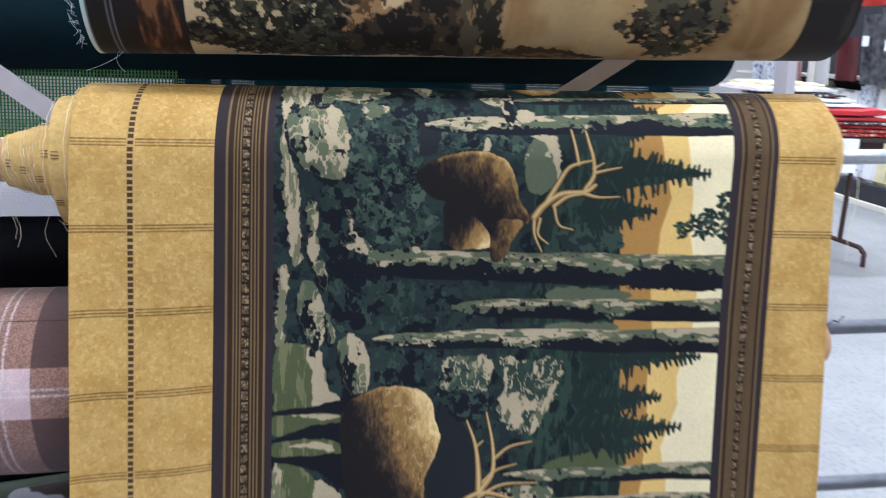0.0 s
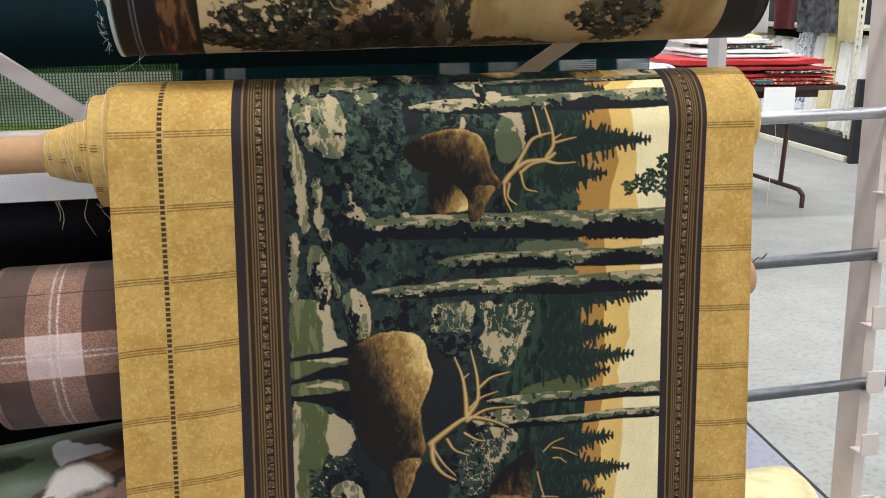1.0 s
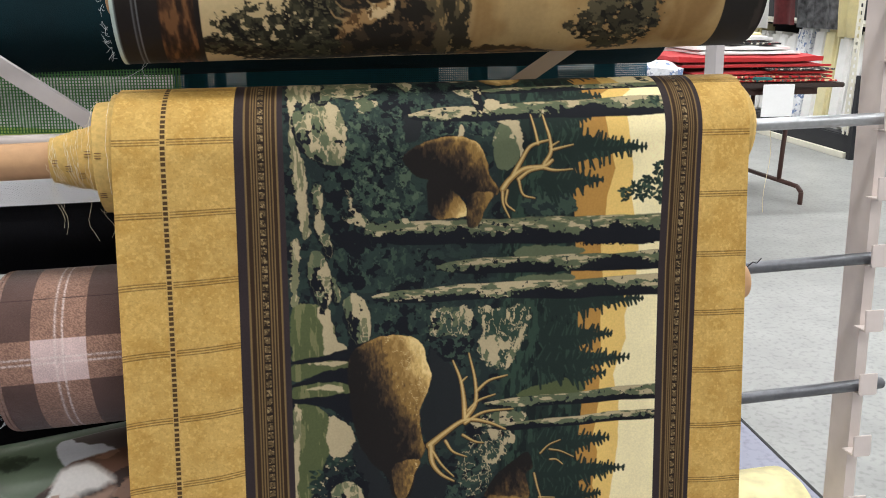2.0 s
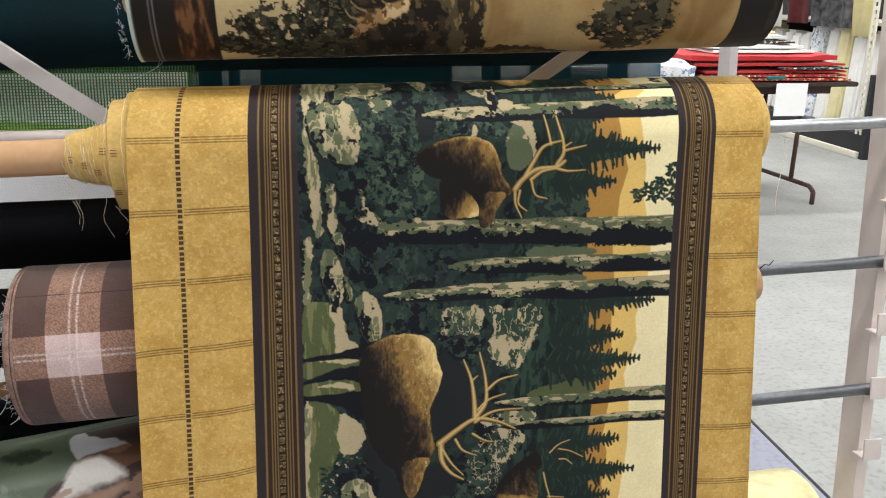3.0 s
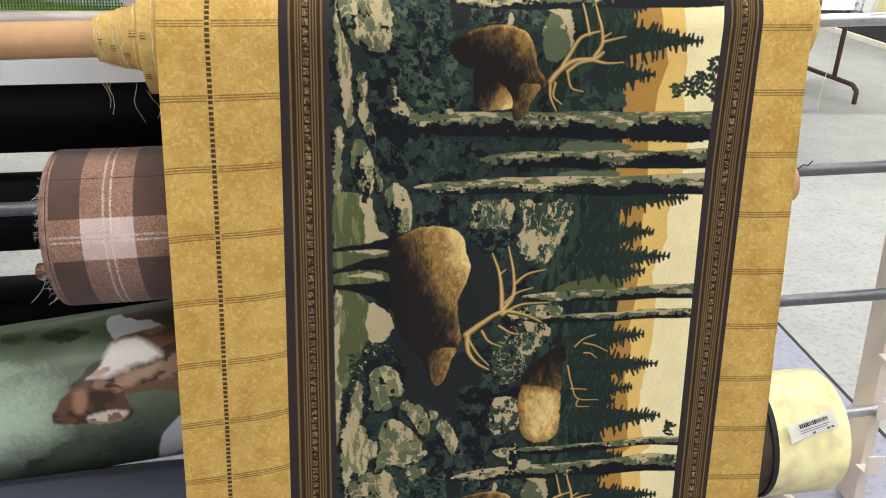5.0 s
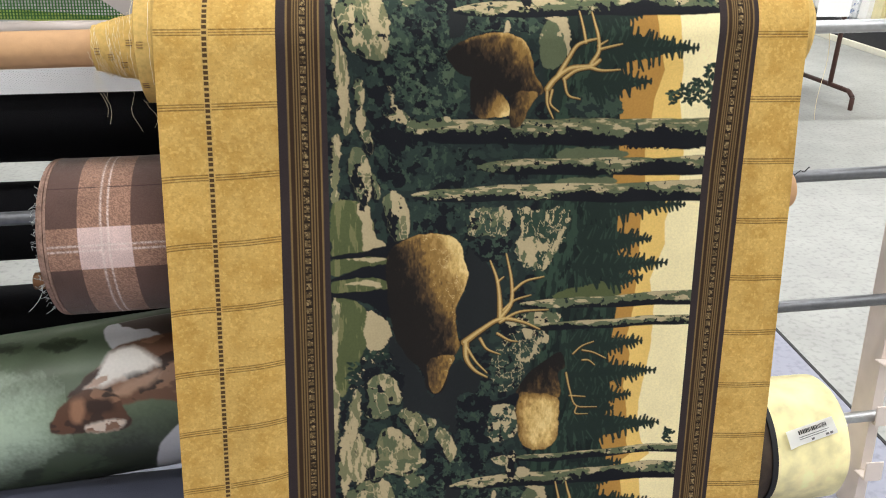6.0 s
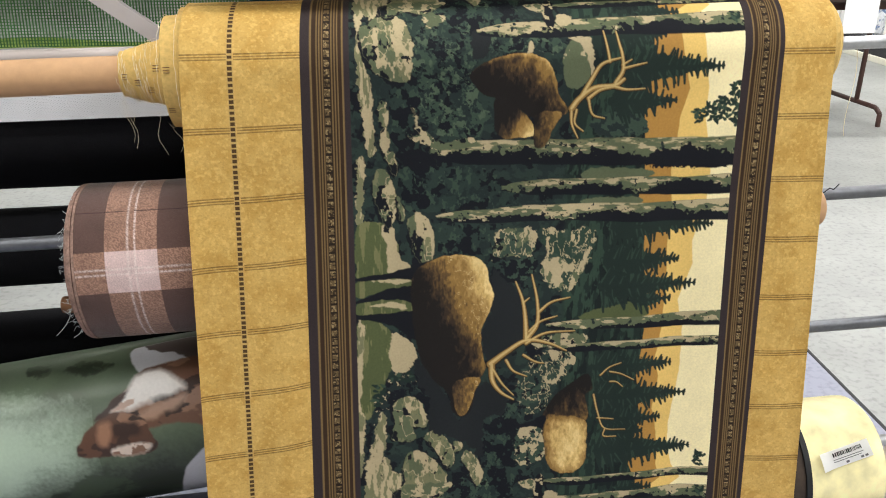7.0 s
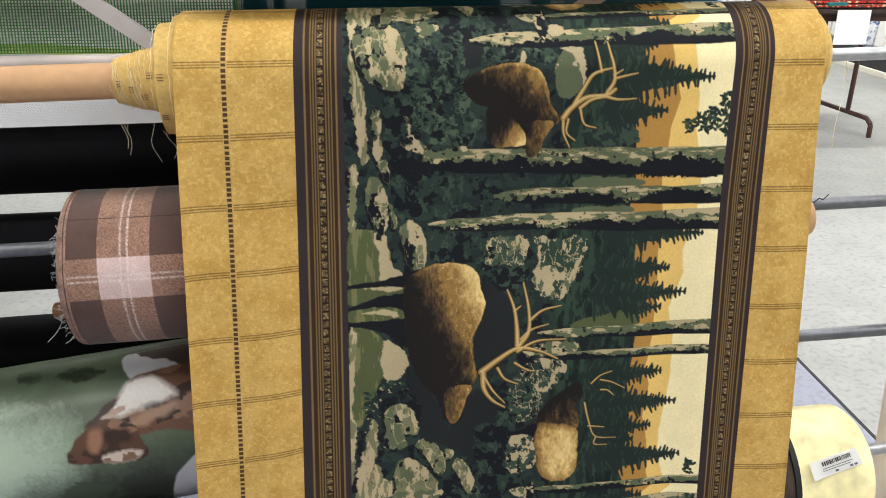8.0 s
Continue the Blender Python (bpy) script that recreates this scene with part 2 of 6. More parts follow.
class Print:
    """A cloth's print on a grid of u across and v along, in metres."""

    def __init__(self, width, v0, v1, step, repeat=0.0):
        self.us = np.linspace(0, width, int(width / step) + 1)
        self.vs = np.arange(v0, v1, step)
        self.u, self.v = np.meshgrid(self.us, self.vs)
        self.rgb = np.zeros(self.u.shape + (3,))
        self.repeat, self.count = repeat, 0

    def window(self, u0, u1, v0, v1):
        """The grid's parts in which a motif shows: once for each repeat along the cloth."""
        shifts = [k * self.repeat for k in (-1, 0, 1)] if self.repeat else [0]
        for sh in shifts:
            i = np.searchsorted(self.vs, (v0 + sh, v1 + sh))
            j = np.searchsorted(self.us, (u0, u1))
            if i[1] > i[0] and j[1] > j[0]:
                yield (slice(*i), slice(*j)), sh

    def lay(self, where, mask, colour):
        mask = mask[..., None]
        self.rgb[where] = self.rgb[where] * (1 - mask) + np.asarray(colour) * mask

    def spot(self, cu, cv, ru, rv, turn, rough, grain):
        self.count += 1
        big = max(ru, rv) * 1.25
        c, s = math.cos(radians(turn)), math.sin(radians(turn))
        for where, sh in self.window(cu - big, cu + big, cv - big, cv + big):
            a, b = self.u[where] - cu, self.v[where] - sh - cv
            d = np.hypot((a * c + b * s) / ru, (b * c - a * s) / rv)
            d = d + rough * 2 * (fractal(a, b, grain, self.count) - 0.5)
            yield where, d, a, b

    @staticmethod
    def rounded(points, per=4):
        """A closed smooth line through the points."""
        ps = [Vector(q) for q in points]
        n = len(ps)
        line = []
        for i in range(n):
            a, b, c, d = ps[i - 1], ps[i], ps[(i + 1) % n], ps[(i + 2) % n]
            for k in range(per):
                t = k / per
                line.append(0.5 * (2 * b + (c - a) * t + (2 * a - 5 * b + 4 * c - d) * t * t + (3 * b - a - 3 * c + d) * t ** 3))
        return line

    def inside_of(self, points, rough, grain, smooth=True):
        """For each repeat: the window, how far each place lies inside the ragged outline, and the places about its middle."""
        self.count += 1
        line = self.rounded(points) if smooth else [Vector(q) for q in points]
        us, vs = [q.x for q in line], [q.y for q in line]
        mu, mv = (min(us) + max(us)) / 2, (min(vs) + max(vs)) / 2
        pad = rough * 1.5 + 0.003
        for where, sh in self.window(min(us) - pad, max(us) + pad, min(vs) - pad, max(vs) + pad):
            a, b = self.u[where], self.v[where] - sh
            far, odd = np.full(a.shape, 9.0), np.zeros(a.shape, bool)
            for q, r in zip(line, line[1:] + line[:1]):
                e = r - q
                t = np.clip(((a - q.x) * e.x + (b - q.y) * e.y) / max(e.length_squared, 1e-9), 0, 1)
                far = np.minimum(far, (a - q.x - t * e.x) ** 2 + (b - q.y - t * e.y) ** 2)
                if e.y:
                    odd ^= ((q.y > b) != (r.y > b)) & (a < q.x + (b - q.y) / e.y * e.x)
            deep = np.where(odd, 1, -1) * np.sqrt(far) + rough * 3.2 * (fractal(a, b, grain, self.count, 3) - 0.5)
            yield where, deep, a - mu, b - mv, (max(us) - min(us)) / 2, (max(vs) - min(vs)) / 2

    def shape(self, points, base, marks=(), rough=0.003, grain=0.010, smooth=True, soft=0.0018):
        """A flat printed shape. marks: (colour, cover (below zero: veins), size, stretch along u, along v, more towards +u, more towards +v)."""
        for where, deep, a, b, ru, rv in self.inside_of(points, rough, grain, smooth):
            inner = step_mask(deep, soft)
            if base is not None:
                self.lay(where, inner, base)
            for k, (tone, cover, size, su, sv, lu, lv) in enumerate(marks):
                n = fractal(a / su, b / sv, size, self.count + 31 * k + 7, 4) + 0.16 * (lu * a / ru + lv * b / rv)
                seen = n - 0.5 + (cover - 0.5) * 0.55 if cover > 0 else -cover * 0.12 - np.abs(n - 0.5)
                self.lay(where, inner * step_mask(seen, 0.022), tone)


def step_mask(x, soft=0.05):
    return np.clip(x / soft + 0.5, 0, 1)


NIGHT, DEEP, SLATE = srgb(20, 22, 28), srgb(36, 46, 45), srgb(33, 36, 38)
MOSS, MOSS_PALE, MOSS_DARK = srgb(58, 74, 62), srgb(80, 95, 76), srgb(44, 58, 52)
FIR, FIR_PALE = srgb(33, 45, 40), srgb(48, 66, 54)
BEIGE, STONE, SAGE = srgb(184, 168, 132), srgb(120, 120, 88), srgb(94, 102, 76)
POOL, POOL_PALE = srgb(84, 92, 58), srgb(116, 116, 78)
UMBER, TAN, CREAM = srgb(34, 28, 24), srgb(166, 128, 68), srgb(236, 208, 142)
SKY, HAZE, HILL = srgb(248, 233, 182), srgb(232, 195, 112), srgb(178, 134, 66)
STRAW, BROWN, BORDER_TAN, PURPLE = srgb(211, 173, 97), srgb(58, 42, 28), srgb(136, 112, 72), srgb(54, 45, 46)
WIDE, REPEAT = 1.125, 0.928
# where hill, haze and sky begin: across and along the cloth
HILL_EDGE = [(0.796, 0.062), (0.786, 0.154), (0.794, 0.269), (0.786, 0.325), (0.801, 0.400), (0.808, 0.511), (0.810, 0.579), (0.801, 0.671), (0.810, 0.756), (0.794, 0.864), (0.810, 0.898), (0.802, 0.910)]
HAZE_EDGE = [(0.849, 0.063), (0.866, 0.125), (0.852, 0.176), (0.844, 0.272), (0.849, 0.326), (0.847, 0.403), (0.849, 0.470), (0.847, 0.515), (0.846, 0.571), (0.835, 0.639), (0.846, 0.676), (0.835, 0.745), (0.840, 0.759), (0.851, 0.830), (0.851, 0.868), (0.861, 0.900), (0.842, 0.913)]
SKY_EDGE = [(0.889, 0.064), (0.900, 0.125), (0.898, 0.178), (0.917, 0.274), (0.913, 0.329), (0.894, 0.405), (0.898, 0.450), (0.883, 0.494), (0.874, 0.522), (0.886, 0.575), (0.887, 0.668), (0.875, 0.750), (0.871, 0.775), (0.872, 0.832), (0.884, 0.872), (0.903, 0.901), (0.884, 0.917)]


def lodge_print(step):
    """Forest scene between two dark borders and two gold margins, repeating along the cloth."""
    p = Print(WIDE, -0.13, 1.16, step, REPEAT)
    u, v = p.u, p.v
    whole = (slice(None), slice(None))
    loop = np.mod(v, REPEAT)

    shape, inside_of = p.shape, p.inside_of

    def mass(points, lit_u, lit_v, bias=0.0, rim=0.0, rough=0.0015, fleck=0.0):
        """A plain brown shape, paler towards one side, with a fine brushed grain."""
        for where, deep, a, b, ru, rv in inside_of(points, rough, 0.012):
            fine, slow = fractal(a, b * 0.45, 0.0034, p.count + 9, 3), fractal(a * 1.4, b * 0.8, 0.020, p.count + 19, 4)
            lit = 0.5 + bias + 0.5 * (a * lit_u / ru + b * lit_v / rv) + 0.55 * (slow - 0.5) + 0.42 * (fine - 0.5)
            lit = lit + rim * np.clip(1 - deep / (0.007 if rim > 0 else 0.016), 0, 1)
            inner = step_mask(deep, 0.002)
            p.lay(where, inner, srgb(30, 26, 24))
            for edge, tone in ((0.34, srgb(58, 46, 35)), (0.54, srgb(98, 76, 46)), (0.74, srgb(146, 114, 62)), (0.98, srgb(176, 142, 84)), (1.2, srgb(214, 180, 112)), (1.4, CREAM)):
                p.lay(where, inner * step_mask(lit - edge, 0.16), tone)
            if fleck:
                n = fractal(a, b, 0.016, p.count + 23, 4)
                p.lay(where, inner * step_mask(0.012 - np.abs(n - 0.5), 0.012) * step_mask(lit - 0.85, 0.1) * fleck, srgb(222, 194, 136))

    def stroke(u0, v0, u1, v1, w0, w1, colour, soft=0.0016):
        lu, lv = u1 - u0, v1 - v0
        long2, w = max(lu * lu + lv * lv, 1e-9), max(w0, w1)
        for where, sh in p.window(min(u0, u1) - w, max(u0, u1) + w, min(v0, v1) - w, max(v0, v1) + w):
            a, b = u[where] - u0, v[where] - sh - v0
            t = np.clip((a * lu + b * lv) / long2, 0, 1)
            d = np.hypot(a - t * lu, b - t * lv)
            p.lay(where, step_mask((w0 + (w1 - w0) * t) / 2 - d, soft), colour)

    def log(ends, w0, w1, dark=0.5, pale=0.5):
        """A lying trunk: sage bark with pale dashes above, a ragged black underside below."""
        (u0, v0), (u1, v1) = ends
        u1 = 0.962
        p.count += 1
        lu, lv = u1 - u0, v1 - v0
        long, w = math.hypot(lu, lv), max(w0, w1)
        for where, sh in p.window(u0 - 0.01, u1 + 0.004, min(v0, v1) - w, max(v0, v1) + w):
            a, b = u[where] - u0, v[where] - sh - v0
            t, c = (a * lu + b * lv) / long ** 2, (b * lu - a * lv) / long
            half = (w0 + (w1 - w0) * np.clip(t, 0, 1)) / 2 * (0.35 + 0.65 * np.clip(t * long / 0.05, 0, 1) ** 0.6)
            slow = fractal(a * 0.35, b, 0.030, p.count, 4)
            fine = fractal(a * 0.30, b, 0.0075, p.count + 3, 3)
            crumb = fractal(a, b, 0.007, p.count + 5, 3)
            c = c / half
            body = step_mask(t + 0.03 * (slow - 0.4) / long, 0.006) * step_mask(1 - t, 0.01)
            body = body * step_mask(1.0 - np.abs(c + (slow - 0.5) * 0.5), 0.10)
            p.lay(where, body, NIGHT)
            edge = 1.06 - 2 * dark + (slow - 0.5) * 2.2 + (crumb - 0.5) * 1.3
            lit = body * step_mask(edge - c, 0.08)
            p.lay(where, lit, SAGE)
            p.lay(where, lit * step_mask(fine - 0.60 + 0.08 * pale - 0.10 * c, 0.03), STONE)
            p.lay(where, lit * step_mask(fine - 0.74 + 0.15 * pale - 0.15 * c + 0.4 * (slow - 0.5), 0.03), BEIGE)
            p.lay(where, lit * step_mask(0.36 - crumb + 0.16 * c, 0.03), DEEP)

    def conifer(tip, long, half):
        """A fir lying on its side: many short boughs off one axis, longer away from the tip."""
        p.count += 1
        rng = np.random.RandomState(p.count)
        tip_u, tip_v = tip[0]
        wide = half * 1.5
        shape([(tip_u - 0.006, tip_v - 0.001), (tip_u - long, tip_v - wide * 0.85), (tip_u - long - 0.03, tip_v), (tip_u - long, tip_v + wide * 0.85), (tip_u - 0.006, tip_v + 0.001)],
              FIR, ((FIR_PALE, 0.34, 0.010, 1, 2.2, 0, 0),), 0.0035, 0.006, False)
        stroke(tip_u, tip_v, tip_u - long, tip_v + 0.003, 0.0026, 0.010, FIR)
        x = 0.002
        while x < long + 0.02:
            grow = min(x / (long * 0.9), 1.0) ** 0.85
            for side in (-1, 1):
                reach = (0.0045 + wide * grow) * rng.uniform(0.65, 1.25)
                lean = rng.uniform(0.0, 0.5)
                thick = rng.uniform(0.0055, 0.0080) + 0.0026 * grow
                bu, bv = tip_u - x - reach * 0.1, tip_v + 0.003 * x / long
                stroke(bu, bv, bu + reach * lean, bv + side * reach, thick, 0.0038, FIR)
                if x > 0.02 and rng.rand() < 0.5:
                    stroke(bu - 0.002, bv + side * reach * 0.2, bu + reach * lean * 0.7, bv + side * reach * 0.75, 0.0034, 0.0012, FIR_PALE)
            x += rng.uniform(0.0062, 0.0100)

    def clump(at, ru, rv, leaves, size=0.0055):
        rng = np.random.RandomState(p.count + 7)
        p.count += 1
        cu, cv = at[0]
        for _ in range(leaves):
            w, k = rng.rand() * 2 * math.pi, math.sqrt(rng.rand())
            a, b = cu + ru * k * math.cos(w), cv + rv * k * math.sin(w)
            w = rng.rand() * 6.28
            stroke(a, b, a + size * math.cos(w), b + size * math.sin(w), size * 1.1, size * 0.6, srgb(33, 48, 42) if rng.rand() < 0.7 else srgb(56, 74, 60))

    def antler_tine(points, w0, w1, off, grow, tone):
        """A pale bare antler tine: a smooth tapering line through the points, with a dark underside."""
        ps = [Vector(q) for q in points]
        ps = [ps[0] * 2 - ps[1]] + ps + [ps[-1] * 2 - ps[-2]]
        line = []
        for i in range(1, len(ps) - 2):
            for k in range(6):
                t = k / 6
                line.append(0.5 * (2 * ps[i] + (ps[i + 1] - ps[i - 1]) * t + (2 * ps[i - 1] - 5 * ps[i] + 4 * ps[i + 1] - ps[i + 2]) * t * t
                                   + (3 * ps[i] - ps[i - 1] - 3 * ps[i + 1] + ps[i + 2]) * t ** 3))
        line.append(ps[-2])
        n = len(line) - 1
        for i in range(n):
            wa, wb = w0 + (w1 - w0) * i / n, w0 + (w1 - w0) * (i + 1) / n
            stroke(line[i].x, line[i].y + off, line[i + 1].x, line[i + 1].y + off, wa * grow, wb * grow, tone)

    # forest floor: night blue, mottled deep green
    p.rgb[:] = DEEP
    p.lay(whole, step_mask(fractal(u, loop, 0.030, 1, 4) - 0.53, 0.04), NIGHT)
    p.lay(whole, step_mask(fractal(u, loop, 0.014, 2, 4) - 0.57, 0.03), MOSS_DARK)
    # fir wood: upright streaks of two greens
    wood = step_mask(u - 0.655 - 0.04 * (fractal(u, loop, 0.08, 6) - 0.5), 0.01)
    p.lay(whole, wood, FIR)
    p.lay(whole, wood * step_mask(fractal(u + 0.08 * loop, loop * 0.30, 0.0085, 3, 3) - 0.52, 0.04), FIR_PALE)
    p.lay(whole, wood * step_mask(fractal(u + 0.08 * loop, loop * 0.35, 0.013, 8, 3) - 0.57, 0.04), srgb(24, 32, 31))
    # evening sky in flat tones with wandering edges
    for line, tone in ((HILL_EDGE, HILL), (HAZE_EDGE, HAZE), (SKY_EDGE, SKY)):
        edge = np.interp(loop, [q[1] for q in line], [q[0] for q in line], period=REPEAT)
        p.lay(whole, step_mask(u - edge - 0.004 * (fractal(u * 0.1, loop, 0.03, 4) - 0.5), 0.0016), tone)
    # moss and leaf mottling
    mottle = ((MOSS, 0.66, 0.018, 1, 1, 0, 0), (MOSS_PALE, 0.40, 0.012, 1, 1, 0, 0), (DEEP, 0.36, 0.007, 1, 1, 0, 0), (NIGHT, 0.22, 0.012, 1, 1, 0, 0))
    dim = ((MOSS_DARK, 0.5, 0.012, 1, 1.6, 0, 0), (MOSS, 0.30, 0.009, 1, 1.6, 0, 0), (NIGHT, 0.42, 0.018, 1, 1, 0, 0))
    for points in ([(0.389, -0.043), (0.509, -0.042), (0.513, 0.016), (0.491, 0.052), (0.476, 0.095), (0.441, 0.114), (0.384, 0.076), (0.378, 0.030)],
                   [(0.384, 0.076), (0.441, 0.114), (0.481, 0.100), (0.496, 0.136), (0.511, 0.176), (0.480, 0.201), (0.431, 0.194), (0.392, 0.157), (0.373, 0.112)],
                   [(0.512, 0.032), (0.643, 0.035), (0.636, 0.060), (0.591, 0.054), (0.531, 0.060), (0.506, 0.057)]):
        shape(points, None, mottle, 0.010, 0.016)
    for points in ([(0.345, 0.092), (0.383, 0.084), (0.392, 0.142), (0.381, 0.202), (0.430, 0.255), (0.378, 0.336), (0.350, 0.241)],
                   [(0.430, 0.255), (0.542, 0.271), (0.553, 0.325), (0.439, 0.335), (0.378, 0.326)],
                   [(0.419, 0.368), (0.543, 0.372), (0.522, 0.414), (0.501, 0.424), (0.449, 0.417), (0.423, 0.410)],
                   [(0.373, 0.664), (0.427, 0.690), (0.415, 0.761), (0.383, 0.724)],
                   [(0.493, 0.733), (0.606, 0.732), (0.573, 0.802), (0.565, 0.955), (0.495, 0.935), (0.500, 0.820)],
                   [(0.371, 0.846), (0.483, 0.869), (0.495, 0.948), (0.380, 0.960), (0.336, 0.931)]):
        shape(points, None, dim, 0.010, 0.016)
    shape([(0.697, 0.172), (0.780, 0.169), (0.792, 0.204), (0.708, 0.204)], MOSS, ((DEEP, 0.45, 0.012, 1, 1, -1, 0),), 0.006)
    shape([(0.695, 0.265), (0.800, 0.268), (0.800, 0.283), (0.690, 0.286)], SAGE, (), 0.002)
    shape([(0.697, 0.321), (0.786, 0.319), (0.781, 0.334), (0.691, 0.332)], SAGE, (), 0.002)
    shape([(0.693, 0.544), (0.795, 0.520), (0.818, 0.541), (0.802, 0.552), (0.710, 0.556)], POOL, (), 0.003)
    shape([(0.483, 0.021), (0.513, 0.025), (0.509, 0.057), (0.483, 0.066)], SLATE, (), 0.004)
    # firs against the sky
    conifer([(0.923, 0.087)], 0.150, 0.023)
    conifer([(0.843, 0.145)], 0.100, 0.022)
    conifer([(0.818, 0.032)], 0.080, 0.016)
    conifer([(0.929, 0.373)], 0.170, 0.020)
    conifer([(0.870, 0.440)], 0.120, 0.026)
    conifer([(0.905, 0.488)], 0.160, 0.024)
    conifer([(0.859, 0.516)], 0.050, 0.011)
    conifer([(0.869, 0.649)], 0.130, 0.023)
    conifer([(0.901, 0.713)], 0.160, 0.026)
    conifer([(0.853, 0.763)], 0.100, 0.020)
    conifer([(0.916, 0.829)], 0.170, 0.028)
    conifer([(0.843, 0.917)], 0.050, 0.012)
    conifer([(0.818, 0.791)], 0.060, 0.016)
    # pale water and shore along the border
    foam = ((STONE, 0.42, 0.020, 0.5, 2.2, 0, 0),)
    for points in ([(0.291, -0.006), (0.298, 0.028), (0.301, 0.074), (0.310, 0.101), (0.311, 0.150), (0.314, 0.217), (0.303, 0.227), (0.295, 0.171), (0.289, 0.110), (0.288, 0.043)],
                   [(0.284, 0.233), (0.296, 0.241), (0.290, 0.310), (0.291, 0.372), (0.282, 0.370), (0.282, 0.288)],
                   [(0.288, -0.085), (0.306, -0.081), (0.312, -0.018), (0.298, -0.027)], [(0.316, -0.080), (0.341, -0.076), (0.341, -0.029), (0.330, -0.023)],
                   [(0.276, 0.683), (0.287, 0.714), (0.284, 0.774), (0.279, 0.834), (0.273, 0.846), (0.274, 0.748)],
                   [(0.310, 0.720), (0.318, 0.733), (0.317, 0.785), (0.308, 0.851), (0.301, 0.912), (0.290, 0.939), (0.282, 0.897), (0.288, 0.817), (0.298, 0.776)],
                   [(0.311, 0.814), (0.324, 0.831), (0.322, 0.931), (0.310, 0.929), (0.308, 0.869)]):
        shape(points, BEIGE, foam, 0.0035, 0.009)
    river = ((POOL_PALE, 0.40, 0.024, 0.4, 3.0, 0, 0),)
    shape([(0.282, 0.353), (0.338, 0.363), (0.346, 0.440), (0.326, 0.446), (0.280, 0.448)], POOL, river, 0.003)
    shape([(0.280, 0.454), (0.377, 0.453), (0.376, 0.475), (0.325, 0.477), (0.280, 0.487)], POOL, river, 0.002)
    shape([(0.280, 0.496), (0.325, 0.484), (0.381, 0.503), (0.376, 0.523), (0.279, 0.520)], POOL, river, 0.002)
    shape([(0.279, 0.529), (0.324, 0.548), (0.348, 0.606), (0.327, 0.639), (0.316, 0.672), (0.299, 0.716), (0.286, 0.728), (0.276, 0.672)], POOL, river, 0.003)
    shape([(0.278, 0.531), (0.287, 0.543), (0.285, 0.610), (0.280, 0.678), (0.274, 0.683)], BEIGE, foam, 0.003)
    shape([(0.321, 0.356), (0.342, 0.363), (0.351, 0.413), (0.369, 0.436), (0.332, 0.446), (0.327, 0.396)], BEIGE, (), 0.003)
    shape([(0.335, 0.563), (0.375, 0.589), (0.368, 0.632), (0.350, 0.654), (0.334, 0.637), (0.326, 0.606)], BEIGE, (), 0.004, 0.007)
    shape([(0.299, 0.504), (0.335, 0.501), (0.359, 0.509), (0.357, 0.516), (0.325, 0.509)], BEIGE, (), 0.002, 0.006)
    shape([(0.303, 0.457), (0.341, 0.456), (0.371, 0.461), (0.346, 0.466), (0.326, 0.462)], BEIGE, (), 0.002, 0.006)
    for points in ([(0.314, 0.666), (0.331, 0.662), (0.328, 0.709), (0.310, 0.718), (0.294, 0.775), (0.286, 0.823), (0.285, 0.774), (0.299, 0.716)], [(0.329, 0.648), (0.384, 0.647), (0.373, 0.676), (0.336, 0.686)]):
        shape(points, DEEP, ((NIGHT, 0.5, 0.012, 1, 1, 0, 0), (BEIGE, 0.08, 0.007, 1, 1, 0, -1)), 0.006, 0.006)
    # stones: dark hollow, sage body, pale broken face
    face = ((SAGE, 0.45, 0.016, 0.8, 1.6, -0.5, 0), (BEIGE, 0.34, 0.018, 0.8, 1.7, 0.9, -0.2), (BEIGE, -0.14, 0.026, 1, 1.3, 0, 0), (NIGHT, 0.22, 0.016, 1, 1.6, -0.7, 0.9))
